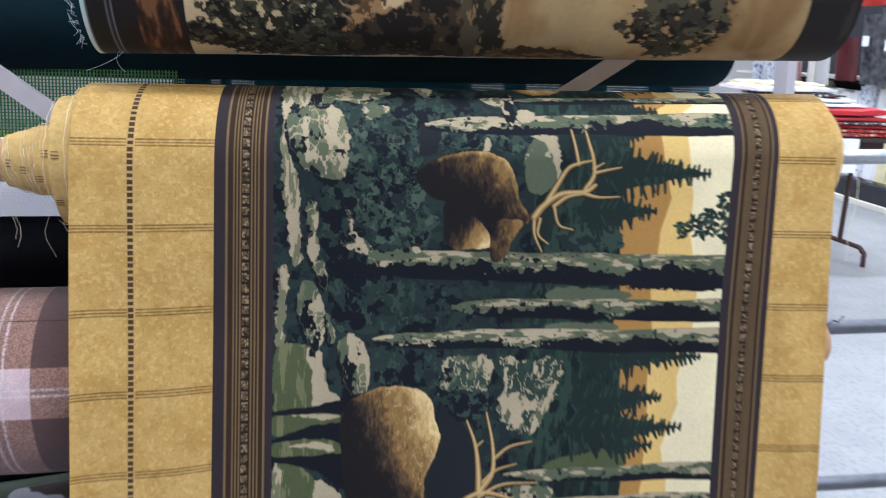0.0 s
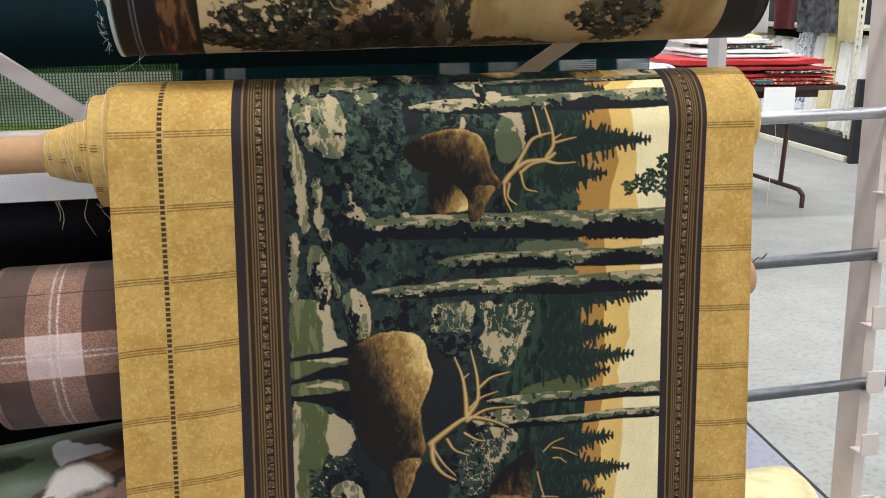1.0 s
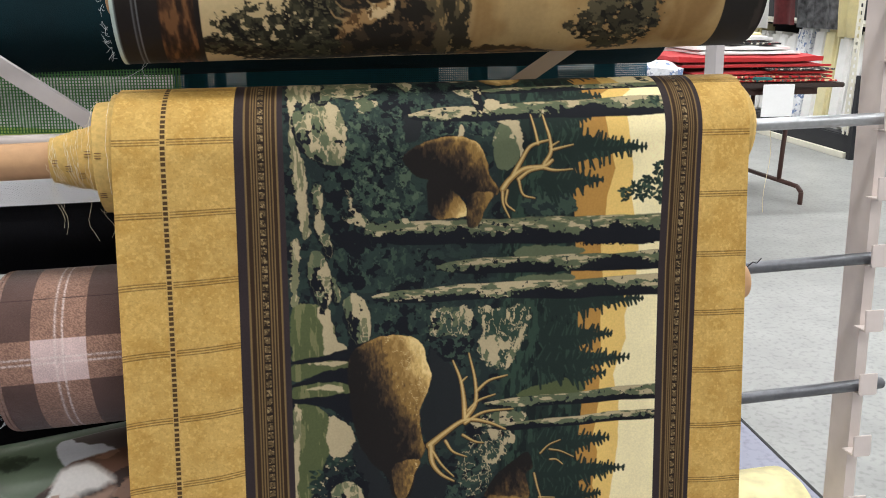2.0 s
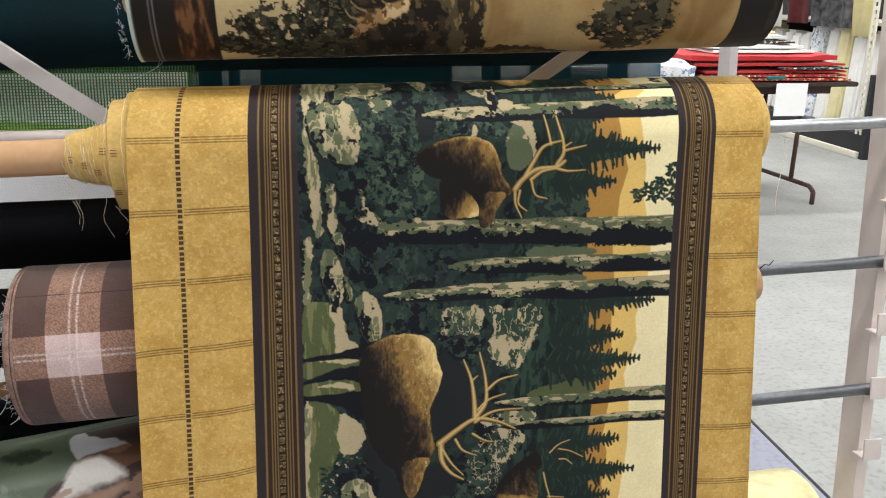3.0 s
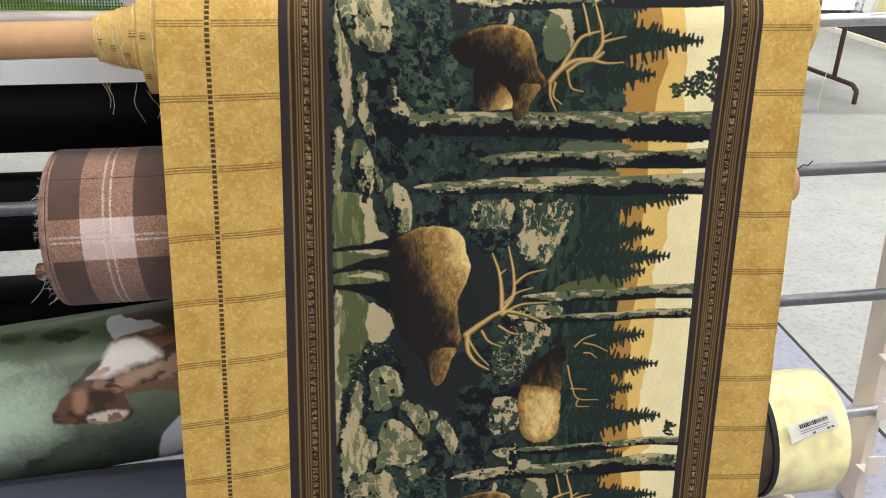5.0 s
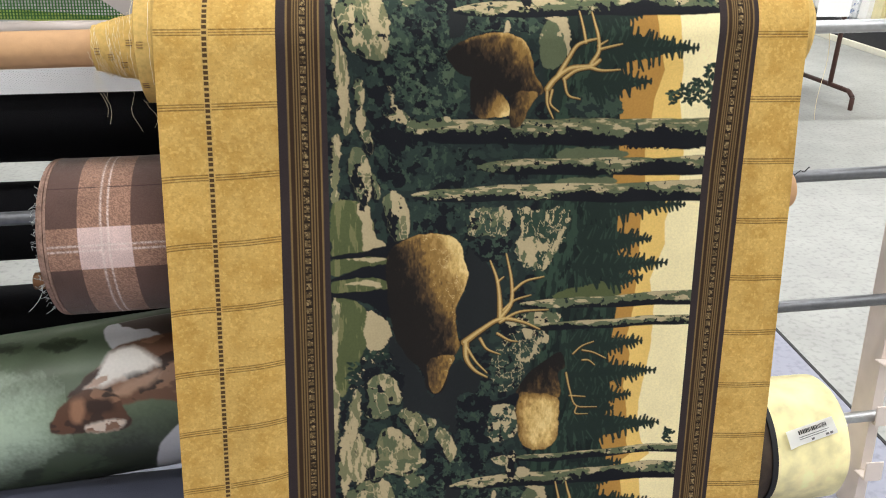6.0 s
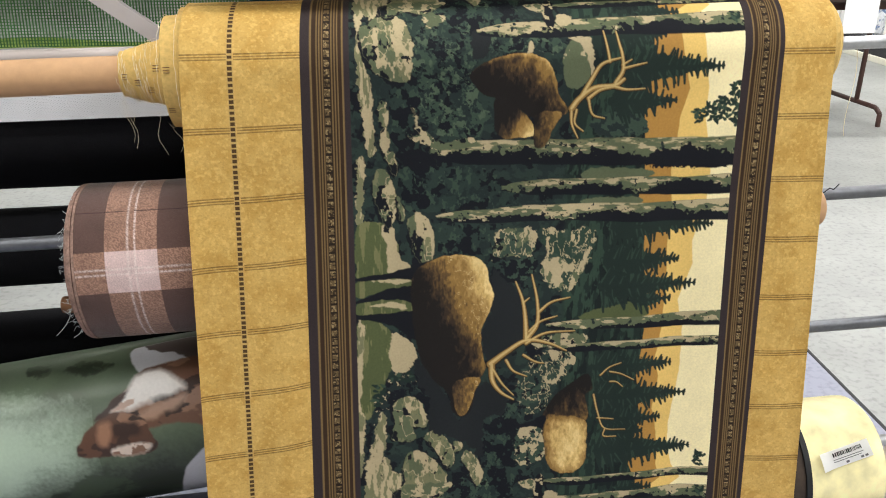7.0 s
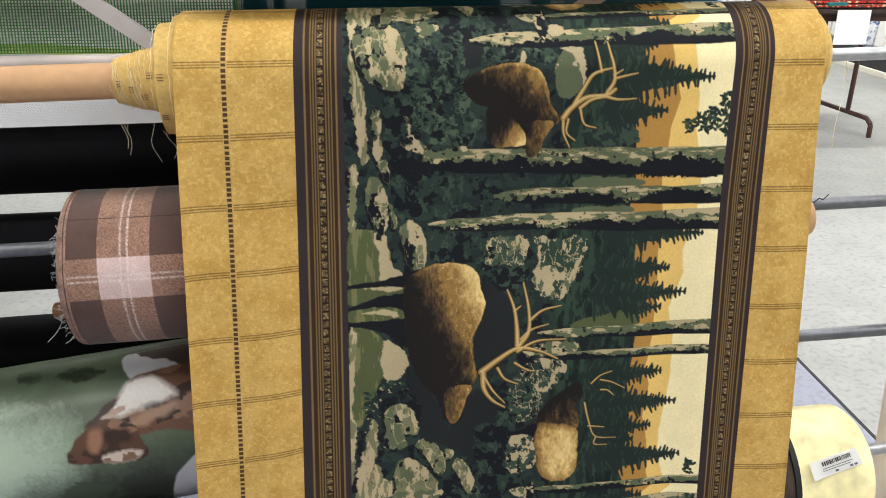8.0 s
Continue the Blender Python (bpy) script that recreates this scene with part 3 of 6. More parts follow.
    for points in ([(0.312, -0.002), (0.349, -0.014), (0.372, 0.008), (0.382, 0.047), (0.374, 0.072), (0.360, 0.093), (0.343, 0.075), (0.314, 0.069), (0.311, 0.036)],
                   [(0.322, 0.135), (0.334, 0.141), (0.338, 0.162), (0.331, 0.178), (0.322, 0.168)], [(0.325, 0.188), (0.334, 0.182), (0.339, 0.208), (0.329, 0.225), (0.323, 0.215)],
                   [(0.329, 0.225), (0.343, 0.226), (0.350, 0.252), (0.347, 0.266), (0.337, 0.251)],
                   [(0.312, 0.258), (0.328, 0.253), (0.342, 0.280), (0.348, 0.314), (0.343, 0.347), (0.331, 0.361), (0.316, 0.328), (0.309, 0.293)],
                   [(0.349, 0.304), (0.358, 0.320), (0.362, 0.341), (0.353, 0.346)], [(0.368, 0.346), (0.388, 0.335), (0.406, 0.351), (0.414, 0.390), (0.409, 0.424), (0.392, 0.429), (0.377, 0.411), (0.371, 0.378)],
                   [(0.335, 0.700), (0.362, 0.691), (0.384, 0.706), (0.397, 0.738), (0.388, 0.754), (0.367, 0.755), (0.372, 0.779), (0.348, 0.784), (0.327, 0.774), (0.334, 0.745), (0.331, 0.721)],
                   [(0.388, 0.778), (0.410, 0.763), (0.437, 0.793), (0.447, 0.828), (0.432, 0.845), (0.410, 0.804)], [(0.469, 0.813), (0.488, 0.830), (0.502, 0.865), (0.491, 0.892), (0.471, 0.851), (0.460, 0.828)],
                   [(0.446, 0.791), (0.460, 0.797), (0.458, 0.812), (0.449, 0.810)],
                   [(0.351, 0.817), (0.377, 0.805), (0.409, 0.828), (0.429, 0.861), (0.422, 0.900), (0.398, 0.912), (0.370, 0.906), (0.336, 0.921), (0.330, 0.894), (0.351, 0.872), (0.345, 0.844)],
                   [(0.294, 0.939), (0.321, 0.939), (0.358, 0.959), (0.380, 1.000), (0.368, 1.032), (0.324, 1.019), (0.298, 0.982)]):
        shape([(a - 0.003, b + 0.005) for a, b in points], NIGHT, (), 0.005)
        shape(points, STONE, face, 0.0025, 0.008)
    crag = ((MOSS, 0.45, 0.020, 1, 1, 0, 0), (BEIGE, 0.30, 0.018, 0.8, 1.5, 0.2, 0.1), (BEIGE, -0.2, 0.014, 1, 1.4, 0, 0), (NIGHT, 0.26, 0.012, 1, 1, -0.4, 0.6))
    shape([(0.530, 0.374), (0.602, 0.376), (0.600, 0.408), (0.587, 0.430), (0.561, 0.425), (0.539, 0.419), (0.514, 0.426), (0.522, 0.403)], SAGE, crag, 0.006, 0.01)
    shape([(0.538, 0.431), (0.598, 0.430), (0.604, 0.458), (0.577, 0.475), (0.550, 0.465)], NIGHT, ((MOSS, 0.35, 0.010, 1, 1, 0, 0),), 0.006)
    shape([(0.612, 0.374), (0.662, 0.379), (0.708, 0.376), (0.715, 0.400), (0.703, 0.438), (0.689, 0.460), (0.662, 0.496), (0.626, 0.487), (0.611, 0.455), (0.624, 0.420)], FIR_PALE, ((MOSS, 0.4, 0.02, 1, 1, 0, 0), (BEIGE, 0.14, 0.012, 0.8, 1.8, 0.1, 0), (BEIGE, -0.16, 0.014, 0.8, 1.6, 0, 0)), 0.006, 0.012)
    shape([(0.612, 0.455), (0.628, 0.431), (0.656, 0.436), (0.671, 0.453), (0.652, 0.467), (0.651, 0.493), (0.632, 0.484)], BEIGE, ((SAGE, 0.3, 0.012, 1, 1.5, 0, 0),), 0.005, 0.008)
    shape([(0.668, 0.467), (0.688, 0.441), (0.693, 0.421), (0.700, 0.428), (0.689, 0.460), (0.672, 0.487), (0.666, 0.496)], BEIGE, ((SAGE, 0.3, 0.012, 1, 1.5, 0, 0),), 0.004, 0.008)
    shape([(0.602, 0.589), (0.694, 0.581), (0.695, 0.604), (0.609, 0.610)], SAGE, ((BEIGE, 0.5, 0.014, 1, 1, 0, 0), (NIGHT, 0.3, 0.01, 1, 1, 0, 0)), 0.004)
    shape([(0.568, 0.679), (0.609, 0.624), (0.674, 0.619), (0.672, 0.648), (0.633, 0.703), (0.624, 0.745), (0.584, 0.742)], MOSS_DARK, ((MOSS, 0.45, 0.016, 1, 1, 0, 0), (BEIGE, -0.22, 0.010, 1, 1.3, 0, 0), (NIGHT, 0.25, 0.012, 1, 1, 0, 0)), 0.006)
    shape([(0.617, 0.624), (0.677, 0.622), (0.668, 0.654), (0.633, 0.684)], None, ((BEIGE, 0.45, 0.016, 1, 1.6, 0, 0),), 0.005)
    shape([(0.569, 0.795), (0.596, 0.770), (0.622, 0.792), (0.625, 0.839), (0.598, 0.856), (0.570, 0.846)], MOSS, ((BEIGE, 0.48, 0.013, 1, 1, 0, 0), (NIGHT, 0.2, 0.010, 1, 1, 0, 0)), 0.005)
    shape([(0.647, 0.042), (0.678, 0.042), (0.688, 0.066), (0.686, 0.102), (0.669, 0.120), (0.648, 0.118), (0.637, 0.084)], SAGE, ((BEIGE, 0.20, 0.02, 1, 1, 0.6, -1.2),), 0.003)
    shape([(0.648, 0.036), (0.683, 0.036), (0.691, 0.070), (0.690, 0.111), (0.683, 0.082), (0.672, 0.052)], BEIGE, (), 0.003, 0.007)
    shape([(0.579, 0.041), (0.586, 0.043), (0.581, 0.064), (0.575, 0.064)], BEIGE, (), 0.002, 0.006)
    shape([(0.350, -0.049), (0.439, -0.050), (0.418, -0.027), (0.369, -0.025)], SAGE, ((BEIGE, 0.35, 0.012, 1, 1, 0, 0),), 0.004)
    shape([(0.398, -0.021), (0.436, -0.009), (0.417, 0.015), (0.401, 0.003)], SAGE, ((BEIGE, 0.45, 0.012, 1, 1, 0, 0),), 0.005)
    # still dark water
    shape([(0.518, 0.446), (0.544, 0.470), (0.578, 0.518), (0.582, 0.587), (0.531, 0.634), (0.509, 0.627), (0.498, 0.580), (0.519, 0.513)], SLATE, (), 0.006)
    shape([(0.374, 0.607), (0.432, 0.690), (0.454, 0.741), (0.487, 0.684), (0.526, 0.675), (0.549, 0.737), (0.507, 0.746), (0.501, 0.827), (0.471, 0.798), (0.443, 0.782), (0.399, 0.760), (0.400, 0.700), (0.379, 0.664)], SLATE, (), 0.006)
    # lying trunks
    log([(0.412, 0.226), (0.964, 0.239)], 0.040, 0.056, 0.44, 0.7)
    log([(0.544, 0.296), (0.963, 0.300)], 0.030, 0.036, 0.50, 0.5)
    log([(0.420, 0.345), (0.963, 0.348)], 0.024, 0.040, 0.46, 0.7)
    log([(0.624, 0.566), (0.949, 0.559)], 0.018, 0.028, 0.42, 0.6)
    log([(0.636, 0.611), (0.949, 0.605)], 0.016, 0.020, 0.44, 0.5)
    log([(0.616, 0.899), (0.939, 0.886)], 0.016, 0.020, 0.44, 0.4)
    log([(0.495, 0.951), (0.941, 0.936)], 0.026, 0.040, 0.42, 0.5)
    shape([(0.378, 0.144), (0.387, 0.167), (0.393, 0.184), (0.430, 0.209), (0.480, 0.202), (0.485, 0.214), (0.430, 0.222), (0.391, 0.210), (0.369, 0.196), (0.386, 0.192)], SAGE, ((BEIGE, 0.5, 0.010, 1.4, 1, 0, -0.4), (NIGHT, 0.25, 0.010, 1, 1, 0, 0)), 0.004, 0.007)
    shape([(0.799, 0.242), (0.826, 0.230), (0.856, 0.236), (0.865, 0.225), (0.877, 0.224), (0.886, 0.232), (0.913, 0.237), (0.960, 0.245), (0.961, 0.263), (0.882, 0.267), (0.800, 0.261)], NIGHT, (), 0.004, 0.006)
    shape([(0.608, 0.889), (0.624, 0.888), (0.623, 0.942), (0.607, 0.941)], NIGHT, ((BEIGE, 0.35, 0.008, 1, 1, 0, 0),), 0.003)
    shape([(0.578, 0.894), (0.608, 0.893), (0.606, 0.911), (0.583, 0.908)], BEIGE, ((SAGE, 0.4, 0.01, 1, 1, 0, 0),), 0.003)
    shape([(0.632, 0.920), (0.651, 0.920), (0.651, 0.939), (0.629, 0.941)], BEIGE, (), 0.003)
    for at, ru, rv, count in (([(0.924, 0.162)], 0.032, 0.022, 70), ([(0.950, 0.132)], 0.010, 0.018, 26), ([(0.887, 0.172)], 0.012, 0.012, 16), ([(0.955, 0.174)], 0.010, 0.020, 24),
                              ([(0.938, 0.857)], 0.012, 0.018, 22), ([(0.942, 0.925)], 0.008, 0.012, 12), ([(0.350, 0.650)], 0.026, 0.010, 24), ([(0.308, 0.682)], 0.012, 0.024, 20)):
        clump(at, ru, rv, count)
    # plain brown and tan shapes
    mass([(0.476, 0.093), (0.503, 0.075), (0.541, 0.063), (0.581, 0.061), (0.609, 0.074), (0.624, 0.099), (0.633, 0.131), (0.649, 0.158), (0.634, 0.170), (0.605, 0.164), (0.591, 0.171), (0.562, 0.156), (0.531, 0.137), (0.501, 0.128), (0.483, 0.110)], 1.0, -1.0, -0.24, 0.30)
    mass([(0.524, 0.128), (0.556, 0.147), (0.585, 0.177), (0.589, 0.202), (0.562, 0.205), (0.533, 0.202), (0.519, 0.176)], 1.3, 1.1, -0.10)
    mass([(0.595, 0.164), (0.634, 0.160), (0.636, 0.172), (0.624, 0.193), (0.612, 0.220), (0.594, 0.223), (0.591, 0.190)], 0.7, 0.0, 0.16)
    shape([(0.280, 0.448), (0.326, 0.445), (0.377, 0.432), (0.429, 0.418), (0.434, 0.434), (0.387, 0.458), (0.346, 0.456), (0.280, 0.455)], NIGHT, (), 0.0015)
    shape([(0.280, 0.492), (0.325, 0.476), (0.376, 0.473), (0.391, 0.508), (0.345, 0.496), (0.280, 0.496)], NIGHT, (), 0.0015)
    shape([(0.279, 0.521), (0.325, 0.522), (0.381, 0.522), (0.380, 0.577), (0.334, 0.546), (0.279, 0.527)], NIGHT, (), 0.0015)
    mass([(0.375, 0.447), (0.408, 0.424), (0.441, 0.416), (0.481, 0.420), (0.505, 0.437), (0.513, 0.466), (0.522, 0.499), (0.512, 0.532), (0.498, 0.566), (0.501, 0.615), (0.508, 0.641), (0.493, 0.671), (0.477, 0.732), (0.453, 0.736), (0.440, 0.715), (0.436, 0.691), (0.406, 0.653), (0.385, 0.618), (0.375, 0.572), (0.370, 0.505)], 1.45, -1.35, -0.20, 0.16, 0.0015, 0.7)
    mass([(0.451, 0.664), (0.495, 0.661), (0.488, 0.687), (0.471, 0.731), (0.453, 0.733), (0.445, 0.697)], 0.5, 0.2, 0.20, 0.1, 0.0015, 0.9)
    mass([(0.623, 0.758), (0.634, 0.723), (0.658, 0.696), (0.690, 0.672), (0.708, 0.666), (0.716, 0.695), (0.702, 0.711), (0.708, 0.761), (0.663, 0.767)], 0.4, 0.7, -0.22)
    mass([(0.625, 0.760), (0.662, 0.752), (0.703, 0.763), (0.707, 0.808), (0.704, 0.853), (0.683, 0.875), (0.651, 0.876), (0.630, 0.848)], 0.3, 0.15, 0.80, -0.45)
    shape([(0.570, 0.771), (0.596, 0.763), (0.625, 0.751), (0.625, 0.772), (0.596, 0.775)], NIGHT, (), 0.002)
    # antlers, drawn as bare pale forked lines
    antler_tines = (([(0.656, 0.156), (0.669, 0.139), (0.695, 0.121), (0.731, 0.117), (0.746, 0.107)], 0.011, 0.006), ([(0.674, 0.133), (0.689, 0.106), (0.703, 0.083), (0.720, 0.075), (0.738, 0.071)], 0.009, 0.003),
             ([(0.719, 0.077), (0.713, 0.051), (0.707, 0.025)], 0.005, 0.0025), ([(0.731, 0.114), (0.743, 0.092), (0.740, 0.066), (0.734, 0.046), (0.729, 0.026)], 0.008, 0.0025), ([(0.741, 0.083), (0.757, 0.074)], 0.004, 0.002),
             ([(0.743, 0.089), (0.764, 0.084), (0.784, 0.080)], 0.005, 0.002), ([(0.731, 0.120), (0.752, 0.125), (0.784, 0.124)], 0.006, 0.002), ([(0.685, 0.139), (0.705, 0.125), (0.731, 0.120)], 0.007, 0.004),
             ([(0.656, 0.161), (0.658, 0.184), (0.670, 0.209)], 0.006, 0.002), ([(0.665, 0.159), (0.663, 0.182), (0.679, 0.197)], 0.005, 0.002), ([(0.685, 0.139), (0.694, 0.167), (0.716, 0.175)], 0.005, 0.002),
             ([(0.516, 0.634), (0.547, 0.612), (0.586, 0.593), (0.630, 0.601), (0.663, 0.616)], 0.013, 0.003), ([(0.586, 0.593), (0.584, 0.552), (0.578, 0.512), (0.564, 0.474)], 0.011, 0.003), ([(0.578, 0.518), (0.591, 0.508)], 0.004, 0.002),
             ([(0.589, 0.588), (0.607, 0.560), (0.606, 0.514), (0.595, 0.463)], 0.010, 0.003), ([(0.610, 0.537), (0.633, 0.518), (0.667, 0.509)], 0.006, 0.002), ([(0.591, 0.576), (0.612, 0.557), (0.644, 0.546)], 0.006, 0.002),
             ([(0.586, 0.599), (0.624, 0.580), (0.678, 0.576)], 0.007, 0.002), ([(0.519, 0.637), (0.521, 0.669), (0.537, 0.694), (0.562, 0.712)], 0.012, 0.003), ([(0.521, 0.645), (0.539, 0.676), (0.562, 0.703)], 0.006, 0.002),
             ([(0.547, 0.629), (0.561, 0.652), (0.588, 0.667)], 0.006, 0.002), ([(0.581, 0.622), (0.604, 0.638), (0.621, 0.642)], 0.005, 0.002),
             ([(0.731, 0.670), (0.748, 0.654), (0.770, 0.645)], 0.003, 0.0015), ([(0.749, 0.663), (0.771, 0.668), (0.796, 0.681)], 0.003, 0.0015), ([(0.719, 0.710), (0.728, 0.747), (0.743, 0.783), (0.784, 0.787)], 0.004, 0.0018),
             ([(0.744, 0.785), (0.742, 0.800), (0.767, 0.802)], 0.003, 0.0015), ([(0.750, 0.684), (0.763, 0.685), (0.775, 0.695)], 0.003, 0.0015), ([(0.728, 0.760), (0.760, 0.764)], 0.003, 0.0015))
    for off, grow, tone in ((0.0012, 1.35, srgb(44, 36, 26)), (0.0, 1.0, srgb(150, 118, 66)), (-0.0007, 0.45, srgb(206, 178, 118))):
        for points, w0, w1 in antler_tines:
            antler_tine(points, w0, w1, off, grow, tone)
    # woven borders: dark edges, fine tan stripes, a chain of small blocks
    for b0, b1 in ((0.190, 0.275), (0.957, 1.028)):
        f = (u - b0) / (b1 - b0)
        inside = ((f >= 0) & (f <= 1)).astype(float)
        p.lay(whole, inside, PURPLE)
        p.lay(whole, inside * ((f > 0.20) & (f < 0.88)), BROWN)
        for g, wide in ((0.21, 0.020), (0.335, 0.012), (0.39, 0.012), (0.445, 0.012), (0.64, 0.012), (0.70, 0.012), (0.76, 0.012), (0.865, 0.018)):
            p.lay(whole, inside * step_mask(wide - np.abs(f - g), 0.014) * 0.85, BORDER_TAN)
        chain = np.mod(v, 0.0160)
        p.lay(whole, inside * ((f > 0.475) & (f < 0.605)), srgb(40, 30, 22))
        block = step_mask(0.058 - np.abs(f - 0.54), 0.01) * (chain < 0.0118)
        p.lay(whole, inside * block, srgb(104, 86, 58))
        p.lay(whole, inside * block * (fractal(u, v, 0.0030, 77, 2) > 0.60), srgb(156, 134, 96))
        p.lay(whole, inside * block * (fractal(u, v, 0.0030, 79, 2) > 0.62), srgb(54, 42, 28))
    # gold margins with triple cross lines and one dashed line
    margin = ((u < 0.190) | (u > 1.028)).astype(float)
    p.lay(whole, margin, STRAW)
    p.lay(whole, margin * 0.5 * step_mask(fractal(u, v, 0.030, 33, 4) - 0.52, 0.3), srgb(188, 144, 64))
    p.lay(whole, margin * 0.42 * step_mask(fractal(u, v, 0.0055, 31, 3) - 0.64, 0.12), srgb(234, 200, 120))
    p.lay(whole, margin * 0.25 * step_mask(fractal(u, v, 0.0040, 35, 2) - 0.66, 0.12), srgb(164, 122, 52))
    left = u < 0.5
    pitch = np.where(left, 0.1195, 0.1135)
    start = np.where(left, 0.050 + 0.030 * np.clip(u - 0.08, 0, 1) * -4 * np.clip(v, 0, 1), 0.058)
    phase = np.mod(v - start, pitch)
    broken = 0.70 + 0.5 * (fractal(u, v, 0.004, 41, 2) - 0.4)
    for off in (0.0, 0.0045, 0.0090):
        line = margin * step_mask(0.0010 - np.abs(phase - 0.002 - off), 0.0010)
        p.lay(whole, line * np.clip(broken, 0, 1) * ((np.abs(u - 0.0785) > 0.006)), srgb(92, 66, 30))
    p.lay(whole, margin * (np.abs(u - 0.0785) < 0.0052) * 0.5, srgb(188, 160, 104))
    dash = (np.abs(u - 0.0785) < 0.0036) & (np.mod(v, 0.0090) < 0.0058)
    p.lay(whole, margin * dash, srgb(82, 60, 34))
    return p


# ---- the hall ----
x0, x1, y0, y1, high = HALL
tagged(thing("floor", boxes((x0, x1, y0, y1, -0.2, 0.0)), FLOOR, "worn pale grey concrete floor of the hall", "floor", kind="structure", rack=False, smooth=False))
tagged(thing("floor_slab", boxes((-2.4, 1.70, -3.2, 1.15, 0.0, 0.004)), BLUE_FLOOR, "blue-grey painted floor bay under the fabric rack", "floor", kind="structure", rack=False, smooth=False))
thing("floor_joint", boxes((1.702, 1.712, -3.2, 6.0, 0.0, 0.0045)), INK, "dark joint between two floor bays", "floor joint", kind="structure", rack=False, smooth=False)
thing("ceiling", boxes((x0, x1, y0, y1, high, high + 0.2)), CEILING, "dim grey ceiling of the hall", "ceiling", kind="structure", rack=False, smooth=False)
for wname, dims in (("wall_west", (x0 - 0.2, x0, y0, y1, 0, high)), ("wall_east", (x1, x1 + 0.2, y0, y1, 0, high)),
                    ("wall_south", (x0 - 0.2, x1 + 0.2, y0 - 0.2, y0, 0, high)), ("wall_north", (x0 - 0.2, x1 + 0.2, y1, y1 + 0.2, 0, high))):
    thing(wname, boxes(dims), WALL, "plain pale painted wall of the hall", "wall", kind="structure", rack=False, smooth=False)
for lx, ly in LAMPS:
    fix = root("ceiling_light", (lx, ly, high), "long fluorescent fixture on the hall ceiling", "ceiling light", "ceiling lights", rack=False)
    part("housing", boxes((lx - 1.22, lx + 1.22, ly - 0.18, ly + 0.18, high - 0.08, high), bevel=0.008), WHITE_PAINT, fix)
    for dy in (-0.09, 0.09):
        part("tube", rod_bm((lx - 1.15, ly + dy, high - 0.11), (lx + 1.15, ly + dy, high - 0.11), 0.016, 12), TUBE_WHITE, fix, "lit white fluorescent tube")


# ---- the rack ----
def on_rod(x, z0, back=0.0, up=0.0):
    """A point of the rod whose height is z0 at x = 0; the rods rise slightly and run slightly back."""
    return (x, 0.115 + 0.036 * x + back, z0 + 0.022 * x + up)


LEVELS = (1.497, 1.215, 0.925, 0.645, 0.365)
rack = root("fabric_rack", (0.3, 0.4, 0.0), "warm white painted steel rack with hooked posts holding rods of fabric", "fabric rack")


def slope(z):
    """The posts lean a little along the rods."""
    return 0.010 + 0.0207 * (z - 0.2)


def post(x, y0, y1, z0, z1, hooks=True, mat=WHITE_PAINT):
    # a channel of folded sheet steel, open at the back
    bm = bmesh.new()
    outline = [(-0.014, y1), (-0.014, y0), (0.011, y0), (0.011, y1), (0.007, y1), (0.007, y0 + 0.004), (-0.010, y0 + 0.004), (-0.010, y1)]
    ends = [[bm.verts.new((x + a + slope(z), b, z)) for a, b in outline] for z in (z0, z1)]
    for i in range(8):
        bm.faces.new((ends[0][i], ends[0][(i + 1) % 8], ends[1][(i + 1) % 8], ends[1][i]))
    bm.faces.new(ends[0][::-1]), bm.faces.new(ends[1])
    bmesh.ops.recalc_face_normals(bm, faces=bm.faces[:])
    part("post", bm, mat, rack, smooth=False)
    z = 1.775 + 0.022 * x
    while hooks and z > 0.25:
        hook = boxes((x - 0.032, x + 0.010, y0 - 0.044, y0 - 0.040, z - 0.024, z + 0.022), (x - 0.030, x + 0.008, y0 - 0.044, y0, z - 0.026, z - 0.022), bevel=0.001)
        bmesh.ops.translate(hook, vec=(slope(z), 0, 0), verts=hook.verts[:])
        part("hook", hook, mat, rack)
        z -= 0.140


post(1.468, 0.190, 0.262, -0.02, 1.75)
post(-1.05, 0.10, 0.172, 0.02, 1.75)
post(1.475, 0.95, 1.02, -0.12, 1.75, False, GREY_PAINT)
post(-1.05, 0.86, 0.93, -0.12, 1.75, False, GREY_PAINT)
for px in (1.47, -1.05):
    part("foot", boxes((px - 0.03, px + 0.03, -0.12, 1.10, -0.030, 0.010), bevel=0.004, m=pose(0, 0, 0.0, 6)), WHITE_PAINT, rack)


def brace(a, b, y, wide):
    a, b = Vector((a[0], y, a[1])), Vector((b[0], y, b[1]))
    d = b - a
    m = Matrix.Translation((a + b) / 2) @ pose(0, 0, 0, 0, -math.degrees(math.atan2(d.z, d.x)), 0)
    bm = bmesh.new()
    box(bm, -d.length / 2, d.length / 2, -0.002, 0.002, -wide / 2, wide / 2, m=m)
    box(bm, -d.length / 2, d.length / 2, 0.002, 0.022, wide / 2 - 0.004, wide / 2, m=m)
    part("brace", bm, GREY_PAINT, rack, smooth=False)


brace((-0.95, 1.876), (0.55, 0.812), 0.30, 0.030)
brace((1.38, 1.745), (0.25, 1.01), 0.30, 0.030)
part("base_bar", boxes((-0.20, 0.14, -0.015, 0.015, -0.016, 0.016), bevel=0.002, m=pose(1.40, 0.24, 0.088, 0, 23, 0)), WHITE_PAINT, rack)
part("rail", rod_bm((-1.05, 0.40, 1.221), (1.08, 0.434, 1.246), 0.014), WHITE_PAINT, rack)

